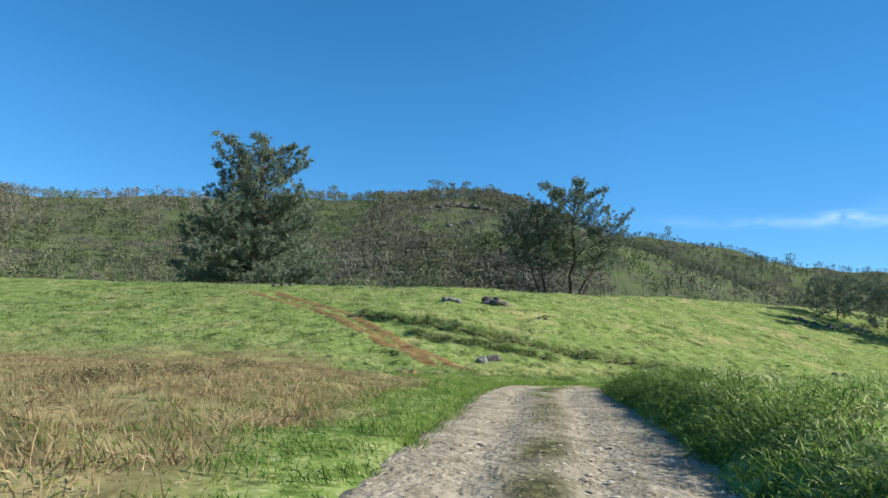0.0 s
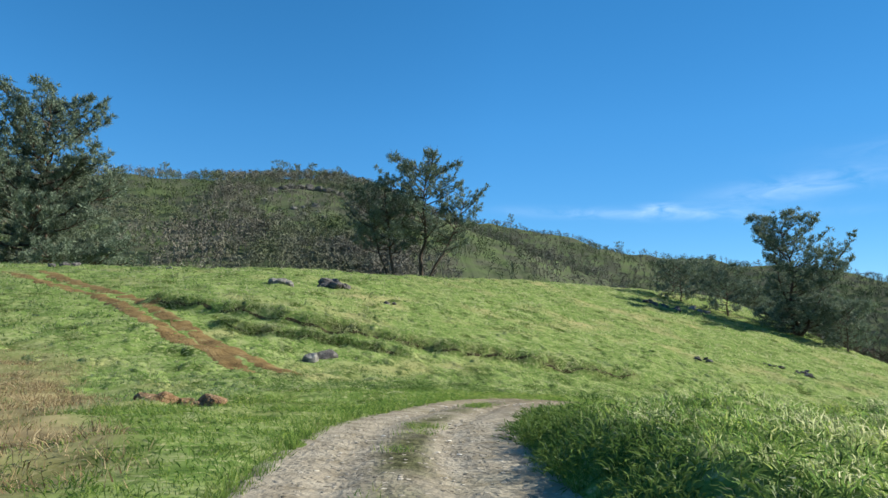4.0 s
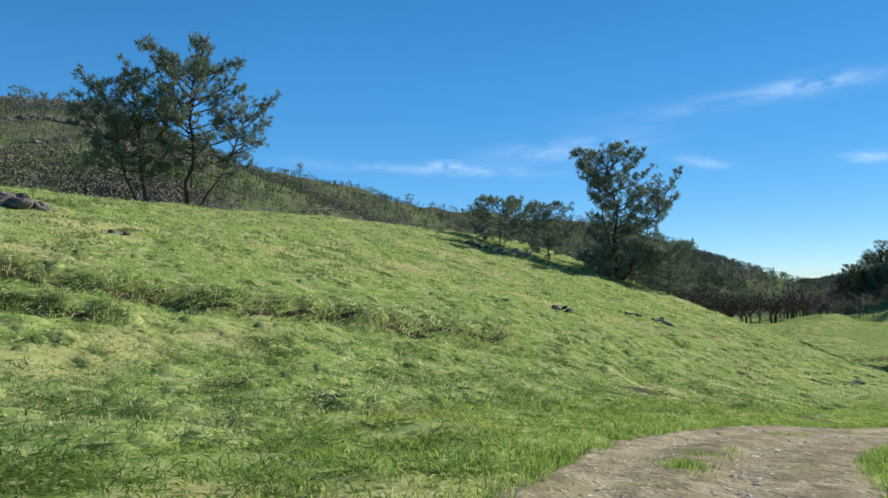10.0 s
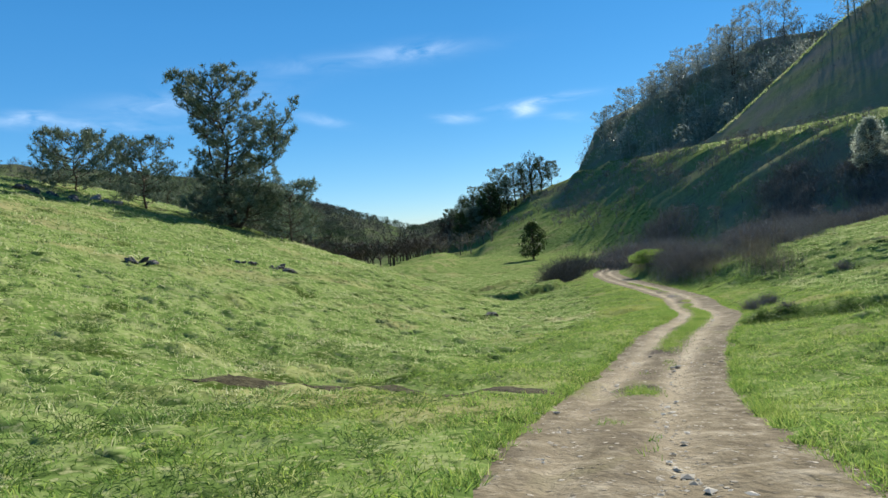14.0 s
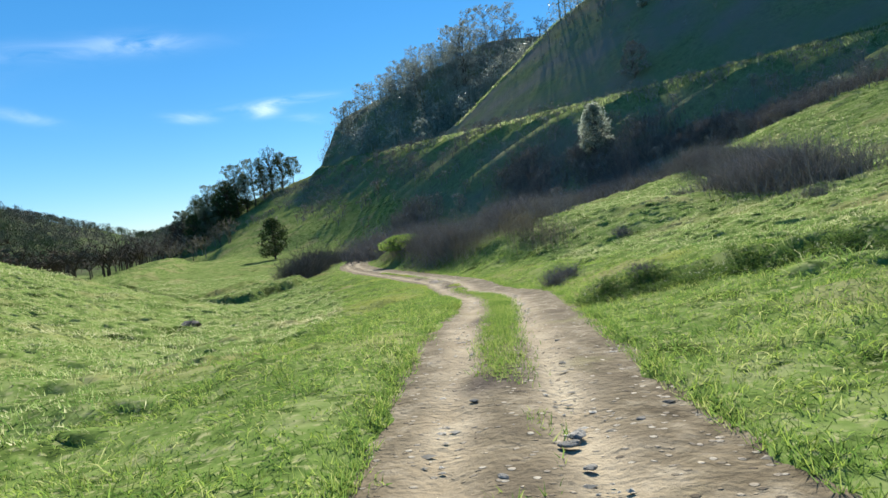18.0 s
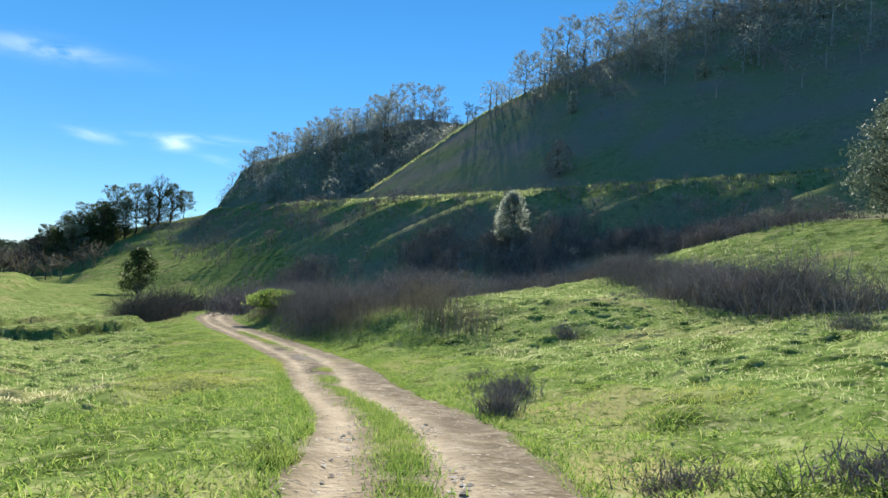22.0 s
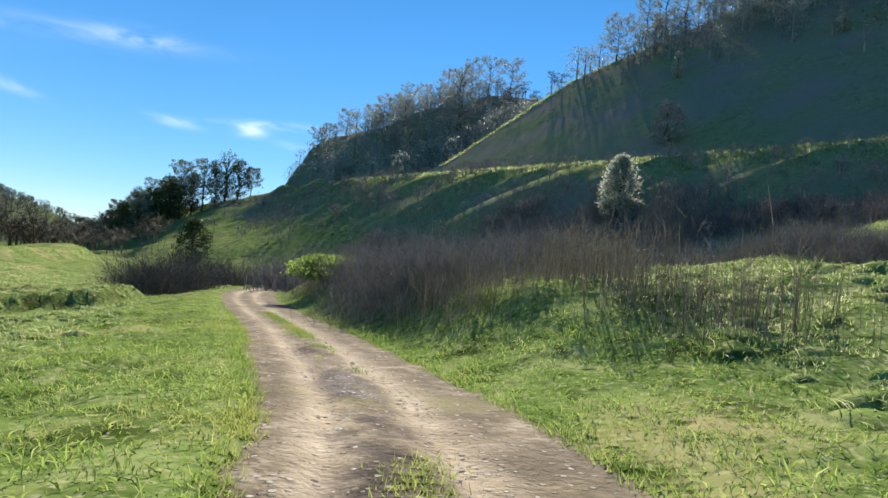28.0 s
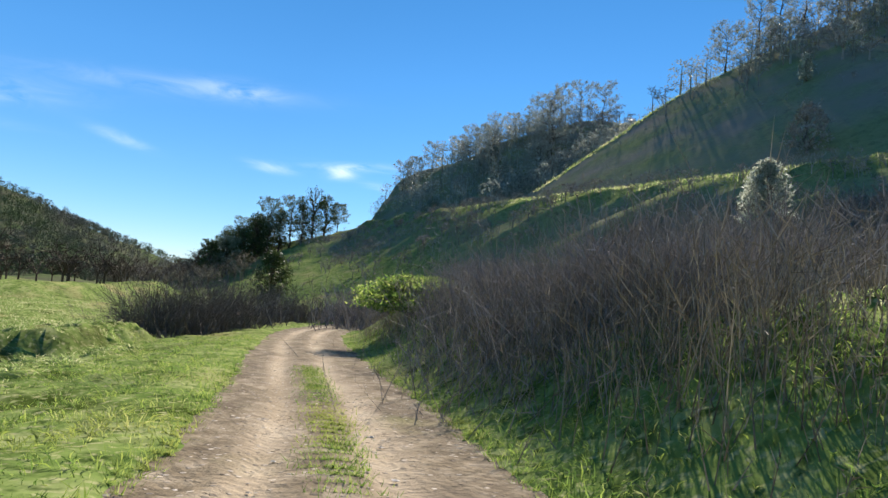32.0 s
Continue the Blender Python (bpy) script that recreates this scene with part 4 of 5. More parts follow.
forest("slope_woods", *uw(u, w), 5 + 6 * rng.rand(len(u)), slope_kinds, slope_twig, "leafless oak woods on the steep shaded slope", 2)
leafy_kinds = [leaf_kind(560 + k, 170, 0.028) for k in range(6)]
u, w = 285 + 145 * rng.rand(170), 120 + 85 * rng.rand(170)
forest("slope_trees", *uw(u, w), 8 + 8 * rng.rand(170), leafy_kinds, grey_needles, "grey-green trees crowding the shaded gully", 21)
u, w = 110 + 160 * rng.rand(110), 160 + 70 * rng.rand(110)
forest("slope_trees", *uw(u, w), 7 + 7 * rng.rand(110), leafy_kinds, grey_needles, "grey-green trees on the upper shaded slope", 22)
u, w = 110 + 310 * rng.rand(700), 135 + 95 * rng.rand(700)
forest("slope_shrubs", *uw(u, w), 1.0 + 1.2 * rng.rand(700), far_kinds, slope_twig, "low leafless scrub over the shaded slope", 23)
u, w = 100 + 320 * rng.rand(900), 78 + 28 * rng.rand(900) ** 0.9
ok = waves(*uw(u, w), 30, 65) > -0.5
u, w = u[ok], w[ok]
forest("bank_shrubs", *uw(u, w), 1.5 + 2.2 * rng.rand(len(u)), slope_kinds, slope_twig, "leafless grey shrubs over the shaded bank", 3)


u, w = 150 + 230 * rng.rand(420), 62 + 40 * rng.rand(420)
ok = waves(*uw(u, w), 36, 68) > 0.0
u, w = u[ok], w[ok]
forest("bank_shrubs", *uw(u, w), 2.4 + 2.6 * rng.rand(len(u)), slope_kinds, brush_twig, "dark leafless brush in clumps over the shaded bank", 27)


def hill_woods(name, crest, count, spread_by, label, seed, bald):
    rng = np.random.RandomState(seed)
    crest = np.array(crest, float)
    k = rng.rand(count) * (len(crest) - 1)
    i = k.astype(int)
    p = crest[i, :2] * (1 - k % 1)[:, None] + crest[i + 1, :2] * (k % 1)[:, None]
    off = (spread_by * rng.rand(count) ** 0.85)[:, None] * unit(20 - p)
    x, y = p[:, 0] + off[:, 0] + rng.normal(size=count) * 12, p[:, 1] + off[:, 1]
    ok = (waves(x, y, 90, 61) > bald) | (np.linalg.norm(off, axis=1) < 12)
    ok &= (np.hypot((x + 52) / 34, (y - 462) / 60) > 1) | (rng.rand(count) < 0.15)
    ok &= (waves(x, y, 34, 62) > -0.75) | (rng.rand(count) < 0.3)
    return forest(name, x[ok], y[ok], 5.5 + 5 * rng.rand(int(ok.sum())), far_kinds, far_twig, label, seed)


hill_woods("far_woods", [(-560, 395, 0), (-405, 465, 0), (-150, 590, 0), (-48, 612, 0), (10, 600, 0)], 5600, 310, "grey-brown leafless oak woods over the western hill", 5, -1.3)
x, y = rng.uniform(-30, 190, 800), rng.uniform(330, 650, 800)
forest("far_woods", x, y, 5 + 5 * rng.rand(800), far_kinds, far_twig, "leafless woods on the end of the western hill", 8)
hill_woods("far_woods", NORTH_RIDGE + NORTH_NOSE[1:], 3600, 420, "dark scrubby woods over the northern hill", 6, -0.9)
x, y = rng.uniform(-120, 680, 3000), rng.uniform(240, 900, 3000)
ok = (ground_z(x, y) > 4) & (waves(x, y, 80, 63) > -0.55)
forest("far_woods", x[ok], y[ok], 5 + 5 * rng.rand(int(ok.sum())), far_kinds, far_twig, "leafless woods in the saddle between the hills", 7)
x, y = rng.uniform(470, 700, 700), rng.uniform(430, 640, 700)
forest("far_woods", x, y, 5 + 5 * rng.rand(700), far_kinds, far_twig, "leafless woods at the end of the northern hill", 26)
u, w = rng.rand(330), rng.rand(330)
forest("hill_trees", -420 + 460 * u, 440 + 170 * u - 230 * w, 5 + 5 * rng.rand(330), leafy_kinds, oak_leaf, "dark evergreen oaks dotted over the western hill", 25)
for x, y, h, wd, sd in ((-95, 604, 20, 17, 601), (-82, 607, 17, 10, 602), (-68, 609, 18, 9, 603), (-46, 609, 17, 9, 604), (-190, 592, 18, 10, 605), (180, 985, 22, 12, 606), (330, 945, 24, 14, 607)):
    pine("pine_tree", on_ground(x, y), h, wd, sd, "dark pine standing on the far ridge", bare=0.25, limbs=14, pom=2.2, needle_count=10, side_shoots=0.3, group="pines on the far ridge")
# grass along the lip of the bench and the spur, bright against the light
rng = np.random.RandomState(66)
u = 100 + 312 * rng.rand(16000)
w = 110 + 6 * np.sin(u / 47.0) + 0.7 - np.where(rng.rand(16000) < 0.7, 1.8, 9.0) * rng.rand(16000)
u2 = rng.rand(2200)
w = np.concatenate([w, 118 + 80 * u2])
u = np.concatenate([u, 268 - 0.9 * np.maximum(w[16000:] - 170, 0) + rng.normal(size=2200) * 1.2])
x, y = uw(u, w)
heap = Heap()
heap.sprays(np.stack([x, y, ground_z(x, y) - 0.1], 1), unit(np.stack([rng.normal(size=len(x)) * 0.35, rng.normal(size=len(x)) * 0.35, np.ones(len(x))], 1)), 0.55 + 0.6 * rng.rand(len(x)), 0.16, rng)
tagged(new("bench_grass", heap.mesh("bench_grass", hill_blade)), "pale sunlit grass along the lip of the old road cut", "grass", kind="stuff")

outcrop_at_ridge = [(-80, 482, 3.4), (-74, 490, 4.0), (-69, 496, 4.6), (-63, 500, 4.2), (-57, 503, 5.0), (-50, 503, 4.6), (-44, 502, 4.2), (-38, 499, 3.6), (-34, 496, 3.4), (-81, 458, 2.2), (-59, 441, 2.4), (-51, 428, 2.2), (-47, 451, 2.8), (-38, 423, 2.4), (-32, 415, 2.0), (-43, 436, 1.8), (-54, 446, 1.6)]


# ---- second track: two red ruts climbing the knoll ----
def strip(name, line, half, mat, label, seed, lift=0.03, cols=9):
    """A strip that lies on the ground along a line: worn tracks and painted bank shade."""
    p = spline(np.array([(x, y, 0.0) for x, y in line]), 14)
    t = np.gradient(p[:, :2], axis=0)
    t /= np.linalg.norm(t, axis=1)[:, None]
    a = np.linspace(-1, 1, cols)
    wide = half * (1 + 0.2 * waves(p[:, 0], p[:, 1], 3.0, seed))[:, None] * np.minimum(1, np.minimum(np.arange(len(p)), np.arange(len(p))[::-1])[:, None] / 8 + 0.1)
    x, y = p[:, None, 0] + t[:, None, 1] * a * wide, p[:, None, 1] - t[:, None, 0] * a * wide
    z = ground_z(x, y) + lift - 0.10 * np.abs(a)[None] ** 4 + 0.02 * waves(x, y, 0.6, seed + 1)
    ob = new(name, mesh_np(name, np.stack([x, y, z], -1).reshape(-1, 3), grid_faces(*x.shape), mat, True))
    return tagged(ob, label, "track", kind="structure")


strip("track_1", [(-4.6, 41.2), (-6.2, 42.8), (-7.9, 45.4), (-11.1, 48.9), (-15.4, 54.6), (-20.5, 60.9), (-28.0, 67.5), (-34.0, 73.0)], 0.8, red_dirt, "bare red earth wheel rut climbing the grassy knoll", 71)
strip("track_2", [(-2.2, 41.8), (-3.9, 42.9), (-6.1, 45.1), (-9.4, 49.0), (-13.8, 54.9), (-18.4, 61.1), (-26.3, 68.8), (-32.0, 75.0)], 0.8, red_dirt, "bare red earth wheel rut climbing the grassy knoll", 72)


strip("track_3", [(27.2, 45.2), (26.2, 47.0), (25.7, 49.0), (25.2, 51.2), (23.8, 52.8), (22.0, 53.8)], 0.55, earth_and_bank_shade, "bare stony wheel track leaving the dirt road", 75)


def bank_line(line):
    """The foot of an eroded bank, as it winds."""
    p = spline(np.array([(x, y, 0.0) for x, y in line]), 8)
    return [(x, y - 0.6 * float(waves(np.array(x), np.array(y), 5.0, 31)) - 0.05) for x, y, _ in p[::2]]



# thin dark strips that paint the shade under the overhanging banks
strip("bank_shade_1", bank_line([(-15.5, 57.5), (-5.4, 55.5), (3.4, 55.9), (10.6, 57.2), (20.6, 60.0)]), 0.10, earth_and_bank_shade, "painted shade under the overhang of an eroded bank across the knoll", 73, lift=0.03)
strip("bank_shade_2", bank_line([(-9.5, 52.6), (-3.0, 52.0), (3.0, 52.5)]), 0.09, earth_and_bank_shade, "painted shade under the overhang of a low eroded bank", 74, lift=0.05)

# ---- rocks ----
def rock_mesh(rng, size, seed, mat, name="rock"):
    bm = bmesh.new()
    bmesh.ops.create_icosphere(bm, subdivisions=3, radius=1.0)
    off = Vector((seed * 3.1, seed * 1.7, 0))
    cuts = [unit(rng.normal(size=3)) for _ in range(9)]
    for v in bm.verts:
        p = np.array(v.co)
        for c in cuts:
            over = p @ c - 0.72
            if over > 0:
                p = p - 0.85 * over * c
        p = p * (1 + 0.16 * noise.noise(Vector(p) * 1.6 + off) + 0.06 * noise.noise(Vector(p) * 5 + off))
        v.co = Vector(p * np.array(size))
    me = bpy.data.meshes.new(name)
    bm.to_mesh(me)
    bm.free()
    me.materials.append(mat)
    return me


def rock(x, y, size, seed, mat, label, name="rock", sink=0.3, turn=0.0):
    rng = np.random.RandomState(seed)
    ob = new(name, rock_mesh(rng, size, seed, mat))
    ob.location, ob.rotation_euler = on_ground(x, y, sink * size[2] - size[2] * 0.4), (0, 0, turn)
    return tagged(ob, label, "rock")


def outcrop(x, y, spreads, seed, mat, label, count=9):
    """A low ledge of broken stones, one thing with its stones as parts."""
    rng = np.random.RandomState(seed)
    top_thing = new("rock_outcrop")
    top_thing.location = on_ground(x, y)
    base = top_thing.location
    for k in range(count):
        px, py = spreads[0] * (rng.rand() - 0.5), spreads[1] * (rng.rand() - 0.5)
        s = spreads[2] * (0.5 + 0.7 * rng.rand())
        ob = part("stone", rock_mesh(rng, (s * (0.9 + rng.rand() * 0.6), s * 0.8, s * 0.6), seed + k, mat, "stone"), top_thing)
        ob.location = (px, py, float(ground_z(x + px, y + py)) - base[2] + 0.12 * s)
        ob.rotation_euler = (0.3 * rng.normal(), 0.3 * rng.normal(), rng.rand() * 6)
    return tagged(top_thing, label, "rock")


rock(-3.0, 47.3, (0.5, 0.42, 0.5), 1, rock_light, "rounded grey-green boulder in the grass", turn=0.4)
rock(-2.4, 48.7, (0.8, 0.55, 0.5), 2, rock_dark, "flat dark boulder half sunk in the grass", turn=0.2)
outcrop(-3.4, 74.8, (4.2, 1.5, 0.85), 11, rock_dark, "dark broken rock ledge near the crest of the knoll", 11)
outcrop(-8.5, 71.3, (1.7, 0.9, 0.75), 31, rock_light, "pale weathered rocks near the crest of the knoll", 5)
outcrop(1.6, 71.6, (1.6, 0.8, 0.3), 41, rock_dark, "small dark stones sunk in the knoll", 6)
outcrop(-21.5, 79.5, (1.6, 0.9, 0.35), 51, rock_light, "pale stones on the crest of the knoll", 4)
outcrop(-31.0, 79.0, (2.6, 1.0, 0.5), 61, rock_dark, "grey rocks on the crest of the knoll", 6)
outcrop(45.0, 113.0, (7.0, 2.6, 0.6), 71, rock_dark, "low grey rock slabs on the shoulder of the knoll", 12)
outcrop(53.0, 117.0, (4.0, 2.0, 0.6), 91, rock_light, "grey boulders in the shade at the knoll's edge", 7)
outcrop(46.0, 81.0, (6.0, 2.2, 0.35), 111, rock_dark, "dark gravelly rock patch on the grass slope", 14)
outcrop(34.0, 76.2, (2.0, 1.0, 0.35), 131, rock_dark, "dark stones on the grass slope", 5)
rock(55.4, 67.0, (0.85, 0.55, 0.5), 5, rock_dark, "black boulder lying in the meadow", turn=0.3)
outcrop(-3.9, 25.6, (1.8, 0.9, 0.34), 151, rock_red, "crumbling red clay clods beside the road", 22)

for k, (x, y, s) in enumerate(outcrop_at_ridge):
    tagged(rock(x, y, (s, s * 0.8, s * 0.7), 400 + k, rock_dark if k < 9 else rock_light, "weathered crag on the nose of the western hill", name="crag"), group="crags on the western hill")

FLAT_STONES = [(33.1, 45.7, 0.22), (32.8, 45.75, 0.2), (33.5, 46.4, 0.1), (33.6, 45.1, 0.12), (34.6, 47.1, 0.12), (39.0, 45.9, 0.16), (34.2, 44.8, 0.14), (31.9, 46.2, 0.12), (32.1, 45.5, 0.13), (38.4, 46.5, 0.12),
               (23.7, 45.1, 0.16), (24.1, 44.9, 0.12), (16.9, 42.1, 0.16), (16.1, 41.2, 0.14), (12.8, 39.5, 0.15), (38.2, 48.6, 0.12), (41.8, 47.2, 0.12), (80.5, 60.0, 0.2), (79.2, 61.0, 0.14), (-0.3, 8.0, 0.18), (-0.2, 5.2, 0.16), (0.4, 5.0, 0.13), (0.4, 7.5, 0.1), (5.5, 28.2, 0.14)]
for k, (x, y, size) in enumerate(FLAT_STONES):
    ob = rock(x, y, (0.6 * size, 0.45 * size, 0.14 * size), 700 + k, rock_light, "flat pale stone lying on the dirt road", name="stone", sink=0.1, turn=1.9 * k)
    ob.location.z = max(float(ground_z(x, y)), float(road_z(np.array(x), np.array(y)))) - 0.02
    tagged(ob, group="flat stones on the road")

# gravel and flat stones on the road
rng = np.random.RandomState(9)
gravel = Heap()
oct_v = np.array([(1, 0, 0), (-1, 0, 0), (0, 1, 0), (0, -1, 0), (0, 0, 1), (0, 0, -1)], float)
oct_f = np.array([(0, 2, 4), (2, 1, 4), (1, 3, 4), (3, 0, 4), (2, 0, 5), (1, 2, 5), (3, 1, 5), (0, 3, 5)])
pick = rng.randint(80, len(fine_line) - 120, 24000)
side = np.where(rng.rand(24000) < 0.5, rng.uniform(-1, 1.05, 24000), np.where(rng.rand(24000) < 0.65, rng.uniform(0.6, 1.2, 24000), rng.uniform(-0.3, 0.3, 24000))) * half_road(fine_line[pick, 0])
gx, gy = fine_line[pick, 0] + seg[pick, 1] * side, fine_line[pick, 1] - seg[pick, 0] * side
gz = fine_line[pick, 2] - 0.02
keep = waves(gx, gy, 4, 91) + 0.4 > rng.rand(24000) * 1.2
kk = np.nonzero(keep)[0]
s = 0.014 + 0.045 * rng.rand(len(kk)) ** 3 + 0.03 * (rng.rand(len(kk)) < 0.006)
v = oct_v[None] * s[:, None, None] * (0.7 + 0.7 * rng.rand(len(kk), 6, 3)) * [1.3, 1.1, 0.3]
a = rng.rand(len(kk)) * 6.28
v = np.stack([v[..., 0] * np.cos(a)[:, None] - v[..., 1] * np.sin(a)[:, None], v[..., 0] * np.sin(a)[:, None] + v[..., 1] * np.cos(a)[:, None], v[..., 2]], -1)
gravel.add((v + np.stack([gx[kk], gy[kk], gz[kk]], 1)[:, None]).reshape(-1, 3), (oct_f[None] + 6 * np.arange(len(kk))[:, None, None]).reshape(-1, 3))
tagged(new("gravel", gravel.mesh("gravel", gravel_stone)), "pale gravel and stones scattered on the dirt road", "gravel", kind="stuff")


# ---- grass ----
def road_d(x, y):
    i, j = np.clip(np.searchsorted(GX, x) - 1, 0, len(GX) - 2), np.clip(np.searchsorted(GY, y) - 1, 0, len(GY) - 2)
    s, t = (x - GX[i]) / (GX[i + 1] - GX[i]), (y - GY[j]) / (GY[j + 1] - GY[j])
    return (ROAD_D[j, i] * (1 - s) + ROAD_D[j, i + 1] * s) * (1 - t) + (ROAD_D[j + 1, i] * (1 - s) + ROAD_D[j + 1, i + 1] * s) * t


def on_tracks(x, y):
    """Nearness to the red ruts, where no grass grows."""
    out = np.full(len(x), 99.0)
    for line in ([(-6.2, 42.8), (-7.9, 45.4), (-11.1, 48.9), (-15.4, 54.6), (-20.5, 60.9), (-34, 73)], [(-3.9, 42.9), (-6.1, 45.1), (-9.4, 49.0), (-13.8, 54.9), (-18.4, 61.1), (-32, 75)], [(27.2, 45.2), (26.2, 47.0), (25.7, 49.0), (25.2, 51.2), (23.8, 52.8), (22.0, 53.8)]):
        for a, b in zip(line[:-1], line[1:]):
            ex, ey = b[0] - a[0], b[1] - a[1]
            t = np.clip(((x - a[0]) * ex + (y - a[1]) * ey) / (ex * ex + ey * ey), 0, 1)
            out = np.minimum(out, np.hypot(x - a[0] - t * ex, y - a[1] - t * ey))
    return out


def steep(x, y):
    """Slope of the ground, so that cut banks stay thin of grass."""
    z = ground_z(x, y)
    return np.hypot(ground_z(x + 0.25, y) - z, ground_z(x, y + 0.25) - z) / 0.25


def meadow(name, box, near, far, count, tall, width, mat, label, seed, dry=False, bunch=1, bent=False):
    """Blades of grass in tussocks over the part of a box that lies between two distances from the road."""
    rng = np.random.RandomState(seed)
    if far < 31 and not dry:
        pick = rng.randint(60, len(fine_line) - 120, count)
        side = (near - 0.9 + (far + 0.9 - near) * rng.rand(count) ** (1.0 if far < 10 else 1.5)) * np.where(rng.rand(count) < 0.5, -1, 1)
        x, y = fine_line[pick, 0] + seg[pick, 1] * side, fine_line[pick, 1] - seg[pick, 0] * side
    else:
        x, y = rng.uniform(box[0], box[1], count), rng.uniform(box[2], box[3], count)
    d = np.abs(road_d(x, y))
    ok = (d > near - 0.9) & (d < far) & ((x - y) / 1.41421 < 88)
    x, y, d = x[ok], y[ok], d[ok]
    count = len(x)
    tuft = waves(x, y, 1.9, 95, 3) + 0.6 * waves(x, y, 7.0, 96, 2)
    edge = near + half_road(x) - 1.75 + 0.35 * waves(x, y, 1.2, 97)
    dr = dryness(x, y)
    ok = (d > edge) & (d < far) & (rng.rand(count) < 0.7 + 0.45 * tuft) & (on_tracks(x, y) > 0.72) & (steep(x, y) < 0.9)
    ok &= (rng.rand(count) < dr) if dry else (rng.rand(count) > 0.9 * dr)
    ok &= (x - y) / 1.41421 < 88
    x, y, tuft = x[ok], y[ok], tuft[ok]
    if bunch > 1:
        x, y, tuft = (np.repeat(q, bunch) for q in (x, y, tuft))
        x, y = x + rng.normal(size=len(x)) * 0.09, y + rng.normal(size=len(y)) * 0.09
    n = len(x)
    at = np.stack([x, y, ground_z(x, y) - 0.02], 1)
    lean = waves(x, y, 3.0, 98)
    way = unit(np.stack([rng.normal(size=n) * 0.42 + 0.35 * lean - 0.15, rng.normal(size=n) * 0.42 + 0.25 * lean, np.full(n, 0.85)], 1))
    ln = tall * (0.45 + 0.55 * rng.rand(n)) * (0.75 + 0.5 * np.clip(tuft, -0.6, 1.2))
    heap = Heap()
    if bent:
        heap.blades(at, way, ln, width * (0.6 + 0.8 * rng.rand(n)), 0.9, rng)
    else:
        heap.sprays(at, way, ln, width * (0.6 + 0.8 * rng.rand(n)), rng)
    return tagged(new(name, heap.mesh(name, mat)), label, "grass", kind="stuff")


meadow("grass", (-9, 100, -2, 88), 1.75, 7.0, 380000, 0.24, 0.015, grass_blade, "lush green verge grass along the dirt road", 1, bent=True)
meadow("grass", (-30, 125, 5, 105), 7.0, 30, 640000, 0.20, 0.028, hill_blade, "tussocky green meadow grass with straw tips", 2)
meadow("grass", (-55, 150, 20, 150), 30, 110, 380000, 0.32, 0.06, hill_blade, "green hillside grass with pale dry tips", 3)
meadow("dry_grass", (-45, 2, -4, 50), 2.6, 60, 260000, 0.36, 0.018, dry_blade, "bleached brown dry grass in the field", 4, dry=True)
